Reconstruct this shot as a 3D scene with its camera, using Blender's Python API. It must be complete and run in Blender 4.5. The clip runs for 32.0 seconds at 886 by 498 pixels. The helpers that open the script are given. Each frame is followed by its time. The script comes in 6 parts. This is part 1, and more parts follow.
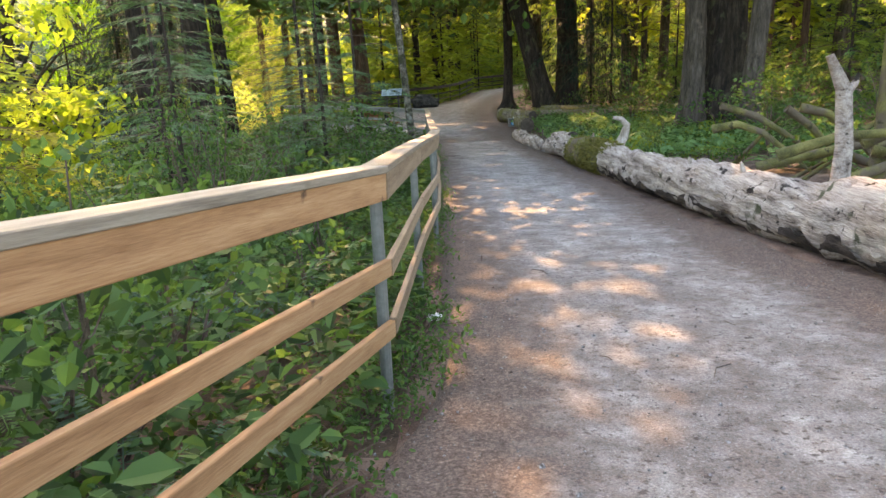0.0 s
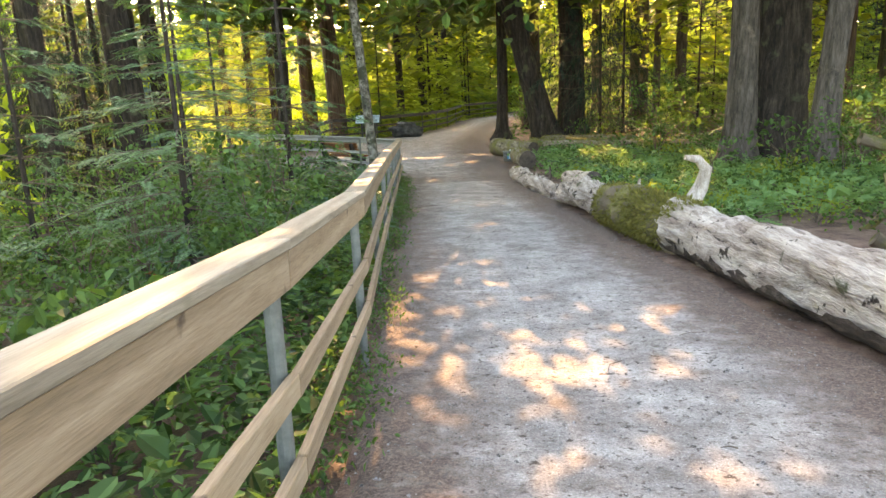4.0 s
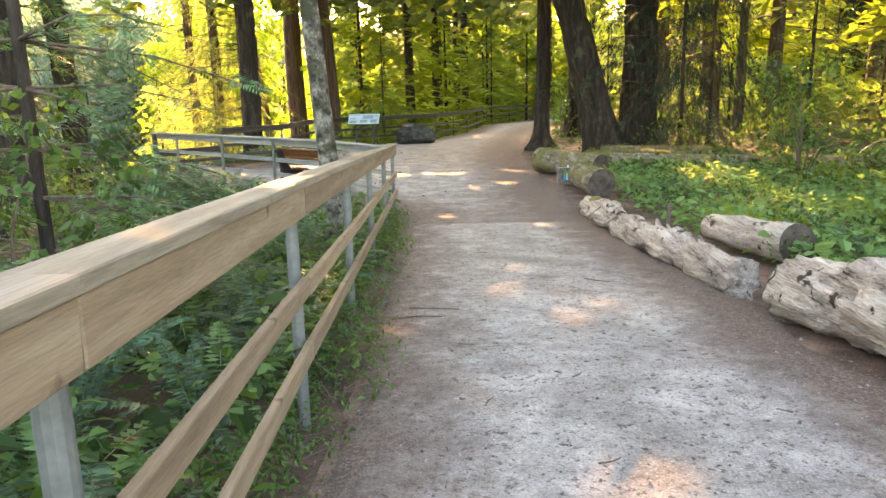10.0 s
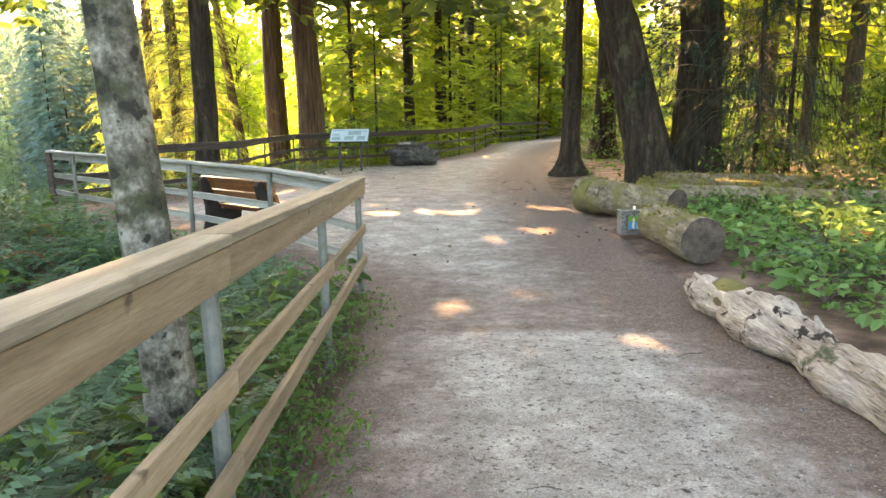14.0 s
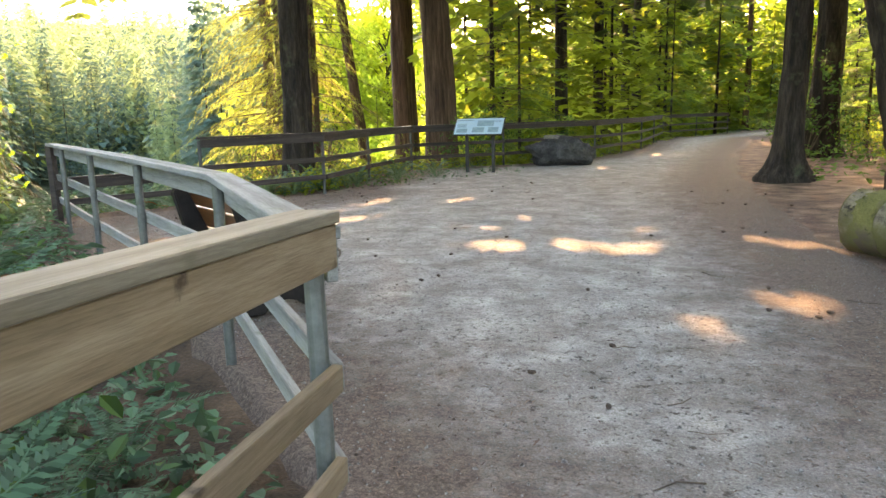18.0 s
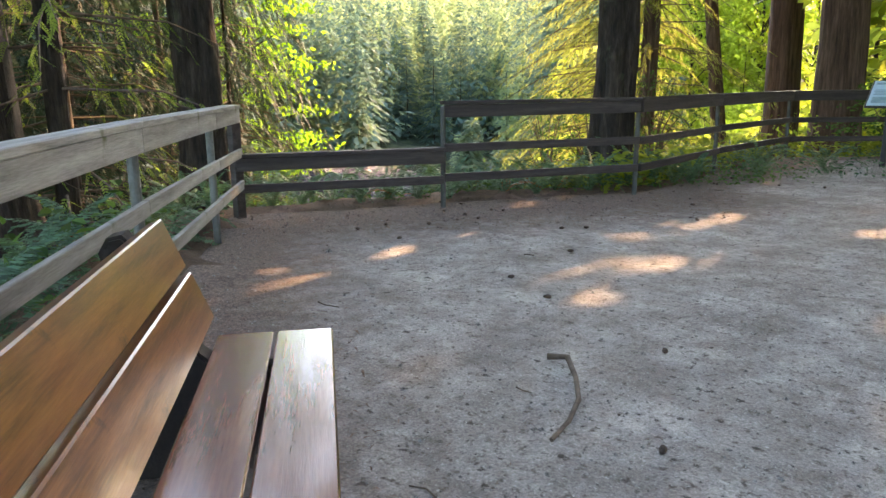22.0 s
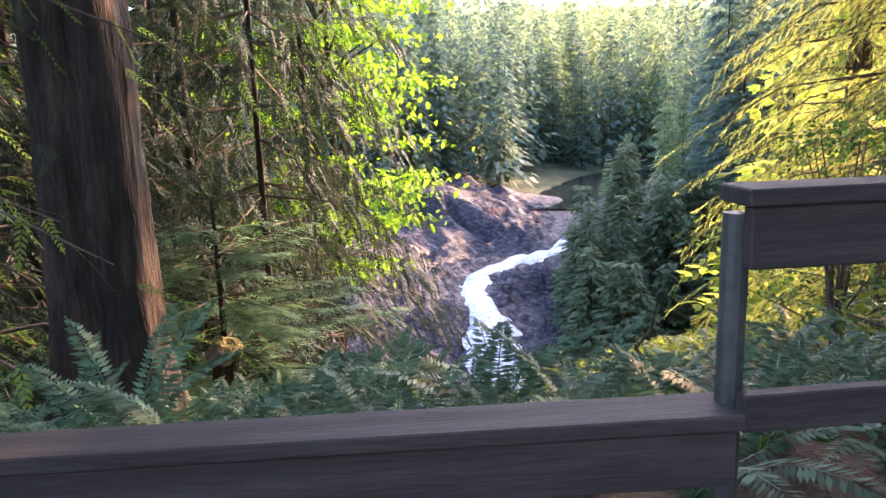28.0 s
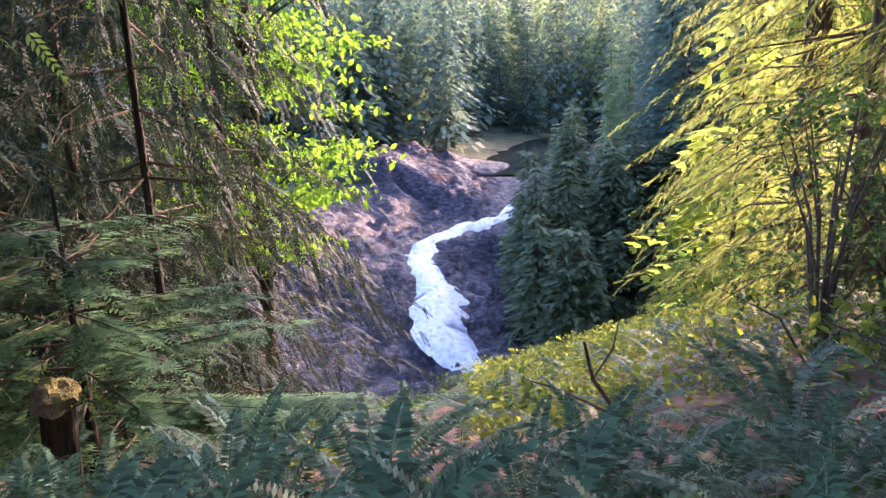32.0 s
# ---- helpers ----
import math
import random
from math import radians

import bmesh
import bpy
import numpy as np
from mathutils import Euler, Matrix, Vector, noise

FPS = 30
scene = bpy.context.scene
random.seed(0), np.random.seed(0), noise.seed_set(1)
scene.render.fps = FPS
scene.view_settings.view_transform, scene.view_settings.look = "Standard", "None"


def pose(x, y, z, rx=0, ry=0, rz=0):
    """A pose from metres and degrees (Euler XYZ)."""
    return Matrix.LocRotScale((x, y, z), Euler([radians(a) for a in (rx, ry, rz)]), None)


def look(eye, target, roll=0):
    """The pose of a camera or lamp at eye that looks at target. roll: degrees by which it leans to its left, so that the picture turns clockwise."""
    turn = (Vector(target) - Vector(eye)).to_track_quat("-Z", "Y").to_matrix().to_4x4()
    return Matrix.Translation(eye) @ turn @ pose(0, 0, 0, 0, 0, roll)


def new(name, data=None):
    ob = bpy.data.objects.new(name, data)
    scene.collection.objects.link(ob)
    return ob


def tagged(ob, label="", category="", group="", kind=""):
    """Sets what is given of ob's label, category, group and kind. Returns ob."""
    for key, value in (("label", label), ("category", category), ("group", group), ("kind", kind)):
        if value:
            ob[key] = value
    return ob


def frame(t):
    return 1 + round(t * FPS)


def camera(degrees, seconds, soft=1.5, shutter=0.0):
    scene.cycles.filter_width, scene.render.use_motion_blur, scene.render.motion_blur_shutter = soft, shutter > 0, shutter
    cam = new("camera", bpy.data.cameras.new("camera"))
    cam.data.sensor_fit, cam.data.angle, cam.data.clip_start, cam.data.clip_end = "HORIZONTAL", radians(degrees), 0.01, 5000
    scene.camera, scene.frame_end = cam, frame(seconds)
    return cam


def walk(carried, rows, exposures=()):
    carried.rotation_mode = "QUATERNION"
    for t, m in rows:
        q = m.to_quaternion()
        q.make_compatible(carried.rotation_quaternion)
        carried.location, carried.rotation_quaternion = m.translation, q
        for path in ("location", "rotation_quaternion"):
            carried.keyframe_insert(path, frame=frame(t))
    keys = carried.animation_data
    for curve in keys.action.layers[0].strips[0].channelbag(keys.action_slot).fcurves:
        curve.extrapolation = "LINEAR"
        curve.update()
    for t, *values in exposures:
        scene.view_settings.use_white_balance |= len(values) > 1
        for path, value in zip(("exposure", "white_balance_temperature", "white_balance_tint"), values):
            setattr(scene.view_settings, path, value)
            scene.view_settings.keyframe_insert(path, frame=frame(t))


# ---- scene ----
cam = camera(64.0, 32.0)
METRES, EYE, TILT, LEAN, TURN = 38.0, 3.05, 0.0, 0.0, 2.3
ROWS = [
    (0.0, 0.0, 0.0, 0.0, -0.73, -15.21, 2.69),
    (0.5, 0.0039, 0.0198, -0.0015, -1.75, -14.73, 1.59),
    (1.0, 0.0045, 0.0383, -0.0032, -1.03, -15.26, 1.66),
    (1.5, 0.0064, 0.058, -0.005, -2.14, -15.6, 2.5),
    (2.0, 0.0055, 0.0792, -0.0065, 2.85, -14.82, 2.59),
    (2.5, 0.009, 0.0994, -0.0077, -2.16, -15.43, 3.24),
    (3.0, 0.0099, 0.1196, -0.0085, -0.69, -14.54, 1.87),
    (3.5, 0.0114, 0.1398, -0.0093, -1.18, -12.64, 2.4),
    (5.5, 0.0174, 0.2191, -0.0149, -1.74, -14.81, 2.04),
    (6.0, 0.0192, 0.2377, -0.0163, -0.51, -12.06, 2.51),
    (6.5, 0.0189, 0.2573, -0.0189, 1.54, -12.32, 2.56),
    (7.0, 0.0201, 0.2766, -0.0208, 1.29, -12.88, 2.72),
    (7.5, 0.0186, 0.2946, -0.0222, 3.06, -12.87, 1.94),
    (8.0, 0.0178, 0.3142, -0.0242, 2.43, -13.32, 1.84),
    (8.5, 0.0159, 0.3332, -0.0249, 3.1, -12.89, 1.35),
    (9.0, 0.0143, 0.3512, -0.0253, 2.07, -12.4, 1.82),
    (9.5, 0.014, 0.3706, -0.0265, 2.22, -12.23, 0.93),
    (10.0, 0.0137, 0.3897, -0.0275, -0.02, -12.28, 1.22),
    (10.5, 0.0153, 0.4094, -0.0287, -0.64, -11.93, 0.49),
    (11.0, 0.0148, 0.427, -0.0295, 0.72, -11.74, 0.32),
    (11.5, 0.016, 0.4449, -0.0305, 2.17, -11.85, 0.27),
    (12.0, 0.0143, 0.4623, -0.0314, 4.25, -11.98, 0.31),
    (12.5, 0.0147, 0.4799, -0.0316, 3.27, -11.08, 1.08),
    (13.0, 0.0139, 0.4977, -0.0321, 4.29, -10.95, 0.57),
    (13.5, 0.0139, 0.515, -0.0322, 0.15, -10.78, 0.72),
    (15.5, 0.013, 0.583, -0.0368, 1.26, -11.34, 0.93),
    (16.0, 0.0145, 0.6001, -0.038, 1.34, -11.33, 1.1),
    (16.5, 0.0144, 0.6173, -0.0394, 2.79, -11.05, 0.96),
    (17.0, 0.0148, 0.6348, -0.0405, 5.64, -10.75, 1.13),
    (17.5, 0.0132, 0.6521, -0.0414, 10.48, -10.61, 1.11),
    (18.0, 0.0123, 0.6687, -0.0419, 12.68, -10.77, 1.35),
    (18.5, 0.0109, 0.6854, -0.0421, 14.65, -11.0, 0.47),
    (19.0, 0.0077, 0.7014, -0.0425, 16.76, -11.74, 0.36),
    (19.5, 0.0047, 0.7168, -0.0425, 21.61, -11.36, 0.47),
    (20.0, -0.0011, 0.7319, -0.0428, 25.6, -10.49, 0.66),
    (20.5, -0.0055, 0.7469, -0.0436, 28.88, -9.92, 1.02),
    (21.0, -0.0119, 0.7614, -0.0442, 33.09, -10.52, 1.07),
    (21.5, -0.0174, 0.7758, -0.0443, 36.21, -11.81, 1.23),
    (22.0, -0.0237, 0.7891, -0.0445, 40.43, -13.09, 0.66),
    (22.5, -0.0315, 0.8015, -0.0437, 43.14, -13.24, 0.77),
    (23.0, -0.0401, 0.8134, -0.0438, 45.83, -13.17, 1.09),
    (23.5, -0.0508, 0.8243, -0.0438, 48.15, -13.03, 1.32),
    (24.0, -0.0613, 0.8356, -0.0441, 49.83, -12.49, 1.24),
    (24.5, -0.0731, 0.8447, -0.0439, 50.74, -11.36, 1.28),
    (25.0, -0.0839, 0.855, -0.0444, 51.18, -10.3, 1.53),
    (25.5, -0.0949, 0.8653, -0.0449, 51.12, -9.94, 2.24),
    (26.0, -0.1048, 0.8754, -0.044, 51.35, -10.34, 2.67),
    (26.5, -0.1143, 0.8863, -0.0441, 51.69, -10.77, 2.76),
    (28.5, -0.145, 0.9178, -0.0443, 52.14, -11.37, 1.52),
    (29.0, -0.1526, 0.9273, -0.044, 52.49, -11.21, 1.02),
    (29.5, -0.1563, 0.9316, -0.0443, 52.19, -11.17, 0.84),
    (30.0, -0.1585, 0.9341, -0.0438, 50.06, -12.0, 1.09),
    (30.5, -0.1586, 0.9358, -0.0439, 49.24, -12.82, 1.81),
    (31.0, -0.1586, 0.9357, -0.0441, 48.04, -13.41, 2.11),
    (31.5, -0.1587, 0.9355, -0.0444, 47.72, -13.86, 1.91),
    (32.0, -0.1588, 0.9353, -0.0445, 47.69, -14.17, 1.8),
]
walk(cam, [(t, pose(0, 0, EYE, TILT, LEAN, TURN) @ pose(METRES * x, METRES * y, METRES * z, 90 + pitch, roll, yaw)) for t, x, y, z, yaw, pitch, roll in ROWS],
     [(0.0, 2.8, 7900, 12), (1.5, 3.0, 8000, 11), (3.0, 3.35, 8300, 10), (4.0, 3.45, 8700, 11), (8.0, 3.78, 9000, 16), (13.0, 3.95, 8700, 13), (17.0, 3.78, 8000, 12), (19.2, 3.2, 7700, 12), (20.8, 2.95, 7300, 12), (22.0, 3.15, 7000, 12), (23.5, 3.35, 6800, 12), (26.0, 3.5, 6900, 16), (29.0, 2.95, 5750, 33), (32.0, 2.88, 5550, 35)])

# ---- light ----
SUN_AZ, SUN_EL = 5.0, 27.0        # degrees left of +y, degrees above the horizon
world = bpy.data.worlds.new("world")
scene.world = world
world.use_nodes = True
wn = world.node_tree.nodes
sky = wn.new("ShaderNodeTexSky")
sky.sky_type, sky.sun_disc = "NISHITA", False
sky.sun_elevation, sky.sun_rotation = radians(SUN_EL), radians(-SUN_AZ)
sky.air_density, sky.dust_density = 1.0, 3.0
wn["Background"].inputs["Strength"].default_value = 0.15
world.node_tree.links.new(sky.outputs["Color"], wn["Background"].inputs["Color"])
sun = new("sun", bpy.data.lights.new("sun", "SUN"))
sun.data.energy, sun.data.angle, sun.data.color = 2.7, radians(0.45), (1.0, 0.63, 0.34)
_az, _el = radians(SUN_AZ), radians(SUN_EL)
SUN_DIR = Vector((-math.sin(_az) * math.cos(_el), math.cos(_az) * math.cos(_el), math.sin(_el)))
sun.matrix_world = look(SUN_DIR * 60, (0, 0, 0))

# ---- materials ----
def _tree(name):
    m = bpy.data.materials.new(name)
    m.use_nodes = True
    return m, m.node_tree.nodes, m.node_tree.links


def ramp(nodes, links, fac, stops):
    r = nodes.new("ShaderNodeValToRGB")
    els = r.color_ramp.elements
    while len(els) < len(stops):
        els.new(0.5)
    for e, (p, c) in zip(els, stops):
        e.position, e.color = p, (*c, 1)
    links.new(fac, r.inputs["Fac"])
    return r.outputs["Color"]


def noise_tex(nodes, links, scale, detail=4.0, vec=None, rough=0.6):
    n = nodes.new("ShaderNodeTexNoise")
    n.inputs["Scale"].default_value, n.inputs["Detail"].default_value, n.inputs["Roughness"].default_value = scale, detail, rough
    if vec is not None:
        links.new(vec, n.inputs["Vector"])
    return n.outputs["Fac"]


def mapped(nodes, links, scale, kind="Object"):
    tc, mp = nodes.new("ShaderNodeTexCoord"), nodes.new("ShaderNodeMapping")
    mp.inputs["Scale"].default_value = scale
    links.new(tc.outputs[kind], mp.inputs["Vector"])
    return mp.outputs["Vector"]


def mixc(nodes, links, fac, a, b, blend="MIX"):
    m = nodes.new("ShaderNodeMix")
    m.data_type, m.blend_type = "RGBA", blend
    for sock, v in ((m.inputs["Factor"], fac), (m.inputs[6], a), (m.inputs[7], b)):
        if isinstance(v, (int, float)):
            sock.default_value = v
        elif isinstance(v, tuple):
            sock.default_value = (*v, 1)
        else:
            links.new(v, sock)
    return m.outputs[2]


def surface(name, stops, scale=6.0, stretch=(1, 1, 1), rough=0.8, bump=0.3, fine=60.0, spots=None, metal=0.0, random_tint=0.0, kind="Object", bump_dist=0.02):
    """Two scales of noise for colour, a finer one for relief; spots: (stops position, width, colour, scale) overlaid patches."""
    m, n, l = _tree(name)
    b = n["Principled BSDF"]
    v = mapped(n, l, stretch, kind)
    f1, f2 = noise_tex(n, l, scale, 5.0, v), noise_tex(n, l, fine, 3.0, v)
    mx = n.new("ShaderNodeMath")
    mx.operation = "MULTIPLY_ADD"
    l.new(f2, mx.inputs[0])
    mx.inputs[1].default_value = 0.45
    sub = n.new("ShaderNodeMath")
    sub.operation = "SUBTRACT"
    l.new(f1, sub.inputs[0])
    sub.inputs[1].default_value = 0.22
    l.new(sub.outputs[0], mx.inputs[2])
    col = ramp(n, l, mx.outputs[0], stops)
    for (lo, hi, c, s) in spots or ():
        mask = ramp(n, l, noise_tex(n, l, s, 6.0, mapped(n, l, (1, 1, 1), kind)), [(lo, (0, 0, 0)), (hi, (1, 1, 1))])
        col = mixc(n, l, mask, col, c)
    if random_tint:
        oi = n.new("ShaderNodeObjectInfo")
        tint = ramp(n, l, oi.outputs["Random"], [(0, (1 - random_tint,) * 3), (1, (1 + random_tint * 0.5,) * 3)])
        col = mixc(n, l, 1.0, col, tint, "MULTIPLY")
    l.new(col, b.inputs["Base Color"])
    b.inputs["Roughness"].default_value, b.inputs["Metallic"].default_value = rough, metal
    bp = n.new("ShaderNodeBump")
    bp.inputs["Strength"].default_value, bp.inputs["Distance"].default_value = bump, bump_dist
    l.new(mx.outputs[0], bp.inputs["Height"])
    l.new(bp.outputs["Normal"], b.inputs["Normal"])
    return m


def litter_shade_mix(m):
    """Brown needle litter over the gravel, and the trail start's shade as colour, by the mesh's litter values and a
    ragged noise.
    """
    n, l = m.node_tree.nodes, m.node_tree.links
    b = n["Principled BSDF"]
    old = b.inputs["Base Color"].links[0].from_socket
    at = n.new("ShaderNodeAttribute")
    at.attribute_name = "litter"
    ns = noise_tex(n, l, 5.0, 6.0, mapped(n, l, (1, 1, 1)), 0.75)
    ad = n.new("ShaderNodeMath")
    ad.operation = "ADD"
    l.new(at.outputs["Fac"], ad.inputs[0])
    l.new(ns, ad.inputs[1])
    mask = ramp(n, l, ad.outputs[0], [(0.58, (0, 0, 0)), (0.98, (1, 1, 1))])
    fine = ramp(n, l, noise_tex(n, l, 40.0, 8.0, mapped(n, l, (1, 1, 1)), 0.85), [(0.36, (0.05, 0.034, 0.027)), (0.5, (0.132, 0.095, 0.078)), (0.64, (0.27, 0.205, 0.17))])
    l.new(mixc(n, l, mask, old, fine), b.inputs["Base Color"])


def grit(m, scale, lo, hi):
    """Grain that lightens and darkens a surface's colour."""
    n, l = m.node_tree.nodes, m.node_tree.links
    b = n["Principled BSDF"]
    old = b.inputs["Base Color"].links[0].from_socket
    g = ramp(n, l, noise_tex(n, l, scale, 6.0, mapped(n, l, (1, 1, 1)), 0.8), [(0.34, (lo,) * 3), (0.66, (hi,) * 3)])
    l.new(mixc(n, l, 1.0, old, g, "MULTIPLY"), b.inputs["Base Color"])


def leaf(name, dark, light, through_col, amount=0.45, island=True, gloss=0.12, low=0.1, clump=0.7):
    """Foliage: varied green that also lets light through."""
    m, n, l = _tree(name)
    b, out = n["Principled BSDF"], n["Material Output"]
    src = n.new("ShaderNodeNewGeometry").outputs["Random Per Island"] if island else n.new("ShaderNodeObjectInfo").outputs["Random"]
    big = noise_tex(n, l, clump, 2.0, mapped(n, l, (1, 1, 1), "Object"))
    av = n.new("ShaderNodeMath")
    av.operation = "MULTIPLY_ADD"
    l.new(src, av.inputs[0])
    av.inputs[1].default_value = 0.6
    hf = n.new("ShaderNodeMath")
    hf.operation = "MULTIPLY"
    l.new(big, hf.inputs[0])
    hf.inputs[1].default_value = 0.45
    l.new(hf.outputs[0], av.inputs[2])
    col = ramp(n, l, av.outputs[0], [(low, dark), (0.92, light)])
    l.new(col, b.inputs["Base Color"])
    b.inputs["Roughness"].default_value = 0.6
    b.inputs["Specular IOR Level"].default_value = gloss
    tr, mx = n.new("ShaderNodeBsdfTranslucent"), n.new("ShaderNodeMixShader")
    l.new(mixc(n, l, 0.35, through_col, col), tr.inputs["Color"])
    mx.inputs[0].default_value = amount
    l.new(b.outputs[0], mx.inputs[1])
    l.new(tr.outputs[0], mx.inputs[2])
    l.new(mx.outputs[0], out.inputs["Surface"])
    return m


M = {}
M["gravel"] = surface("gravel", [(0.30, (0.20, 0.178, 0.164)), (0.46, (0.285, 0.26, 0.244)), (0.54, (0.345, 0.318, 0.30)), (0.70, (0.455, 0.425, 0.405))], 2.2, rough=0.95, bump=0.8, fine=230.0,
                      spots=[(0.56, 0.78, (0.17, 0.135, 0.118), 1.6), (0.56, 0.66, (0.115, 0.092, 0.08), 24.0), (0.61, 0.66, (0.05, 0.04, 0.034), 15.0), (0.60, 0.66, (0.44, 0.43, 0.42), 60.0)], bump_dist=0.014)
litter_shade_mix(M["gravel"])
grit(M["gravel"], 75.0, 0.50, 1.45)
grit(M["gravel"], 9.0, 0.78, 1.2)
M["soil"] = surface("soil", [(0.3, (0.035, 0.022, 0.015)), (0.55, (0.11, 0.07, 0.045)), (0.8, (0.22, 0.14, 0.09))], 2.0, rough=0.95, bump=1.0, fine=45.0, bump_dist=0.03)
M["litter"] = surface("litter", [(0.33, (0.045, 0.026, 0.02)), (0.5, (0.14, 0.086, 0.064)), (0.7, (0.27, 0.18, 0.14))], 2.5, rough=0.95, bump=1.0, fine=80.0, bump_dist=0.02)
M["wood_new"] = surface("wood_new", [(0.25, (0.22, 0.10, 0.04)), (0.5, (0.40, 0.21, 0.095)), (0.75, (0.54, 0.33, 0.17))], 3.0, (0.35, 5, 5), 0.75, 0.25, 30.0, random_tint=0.25, spots=[(0.66, 0.74, (0.10, 0.05, 0.025), 5.0)])
M["wood_tan"] = surface("wood_tan", [(0.25, (0.14, 0.092, 0.053)), (0.5, (0.25, 0.175, 0.11)), (0.75, (0.36, 0.27, 0.185))], 3.0, (0.35, 5, 5), 0.75, 0.3, 30.0, random_tint=0.25, spots=[(0.66, 0.74, (0.08, 0.05, 0.03), 5.0)])
M["wood_cap"] = surface("wood_cap", [(0.25, (0.145, 0.112, 0.08)), (0.5, (0.255, 0.208, 0.155)), (0.75, (0.37, 0.318, 0.25))], 3.0, (0.35, 5, 5), 0.7, 0.25, 30.0, random_tint=0.2, spots=[(0.62, 0.75, (0.20, 0.17, 0.12), 4.0)])
M["wood_old"] = surface("wood_old", [(0.25, (0.125, 0.124, 0.118)), (0.5, (0.265, 0.266, 0.258)), (0.75, (0.40, 0.40, 0.39))], 3.0, (0.35, 5, 5), 0.8, 0.3, 30.0, random_tint=0.25, spots=[(0.62, 0.75, (0.10, 0.12, 0.06), 4.0)])
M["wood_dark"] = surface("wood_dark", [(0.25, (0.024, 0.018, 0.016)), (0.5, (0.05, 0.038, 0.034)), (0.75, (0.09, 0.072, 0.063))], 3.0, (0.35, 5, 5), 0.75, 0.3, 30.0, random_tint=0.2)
M["steel"] = surface("steel", [(0.3, (0.10, 0.107, 0.10)), (0.7, (0.20, 0.21, 0.195))], 4.0, rough=0.6, bump=0.05, fine=40.0, metal=0.35)
M["steel_dark"] = surface("steel_dark", [(0.3, (0.05, 0.055, 0.05)), (0.7, (0.10, 0.105, 0.10))], 4.0, rough=0.55, bump=0.05, fine=40.0, metal=0.3)
M["bark"] = surface("bark", [(0.28, (0.007, 0.005, 0.004)), (0.5, (0.032, 0.023, 0.017)), (0.75, (0.085, 0.064, 0.05))], 5.0, (1.6, 1.6, 0.28), 0.95, 1.0, 22.0, spots=[(0.58, 0.72, (0.10, 0.11, 0.06), 1.7)], bump_dist=0.06)
M["bark_red"] = surface("bark_red", [(0.28, (0.03, 0.017, 0.012)), (0.5, (0.105, 0.064, 0.045)), (0.75, (0.21, 0.14, 0.10))], 5.0, (2.0, 2.0, 0.16), 0.95, 1.0, 22.0, bump_dist=0.05)
M["bark_grey"] = surface("bark_grey", [(0.28, (0.025, 0.02, 0.015)), (0.5, (0.085, 0.068, 0.054)), (0.75, (0.17, 0.142, 0.118))], 5.0, (1.8, 1.8, 0.3), 0.95, 1.0, 22.0, spots=[(0.6, 0.72, (0.26, 0.20, 0.15), 1.4)], bump_dist=0.04)
M["bark_pale"] = surface("bark_pale", [(0.36, (0.035, 0.03, 0.022)), (0.5, (0.13, 0.115, 0.09)), (0.64, (0.30, 0.28, 0.24))], 4.0, (1.2, 1.2, 1.2), 0.9, 0.8, 30.0, spots=[(0.50, 0.60, (0.04, 0.042, 0.02), 2.6), (0.56, 0.62, (0.02, 0.018, 0.012), 9.0)])
M["dead"] = surface("dead", [(0.28, (0.03, 0.022, 0.017)), (0.36, (0.26, 0.20, 0.165)), (0.52, (0.48, 0.40, 0.345)), (0.70, (0.70, 0.63, 0.56))], 3.2, (3.2, 0.30, 3.2), 0.85, 1.0, 22.0, spots=[(0.61, 0.65, (0.035, 0.024, 0.018), 5.0), (0.62, 0.78, (0.19, 0.14, 0.11), 1.1), (0.63, 0.68, (0.10, 0.10, 0.055), 2.3)], bump_dist=0.08)
M["log_bark"] = surface("log_bark", [(0.3, (0.02, 0.014, 0.011)), (0.5, (0.065, 0.046, 0.036)), (0.72, (0.17, 0.13, 0.105))], 6.0, (2.5, 0.6, 2.5), 0.95, 1.0, 40.0, bump_dist=0.04)
M["moss"] = surface("moss", [(0.3, (0.06, 0.06, 0.018)), (0.5, (0.17, 0.155, 0.045)), (0.75, (0.30, 0.265, 0.09))], 3.0, (1, 1, 1), 0.95, 1.0, 60.0, spots=[(0.46, 0.56, (0.15, 0.115, 0.075), 2.2), (0.60, 0.68, (0.05, 0.045, 0.02), 6.0)], bump_dist=0.05)
M["mossy_wood"] = surface("mossy_wood", [(0.3, (0.08, 0.06, 0.042)), (0.5, (0.23, 0.19, 0.13)), (0.75, (0.40, 0.34, 0.25))], 4.0, (3, 0.5, 3), 0.95, 1.0, 40.0, spots=[(0.47, 0.60, (0.17, 0.15, 0.055), 2.0), (0.62, 0.68, (0.04, 0.03, 0.022), 7.0)], bump_dist=0.04)
M["endgrain"] = surface("endgrain", [(0.3, (0.03, 0.022, 0.017)), (0.5, (0.07, 0.052, 0.04)), (0.75, (0.13, 0.10, 0.08))], 6.0, (1, 1, 1), 0.9, 0.6, 50.0)
M["rock"] = surface("rock", [(0.36, (0.007, 0.006, 0.010)), (0.5, (0.034, 0.029, 0.040)), (0.62, (0.11, 0.094, 0.115))], 1.6, (0.9, 1.2, 2.4), 0.55, 1.0, 9.0, spots=[(0.60, 0.75, (0.14, 0.085, 0.07), 0.10)], bump_dist=0.4)
grit(M["rock"], 2.4, 0.45, 1.6)
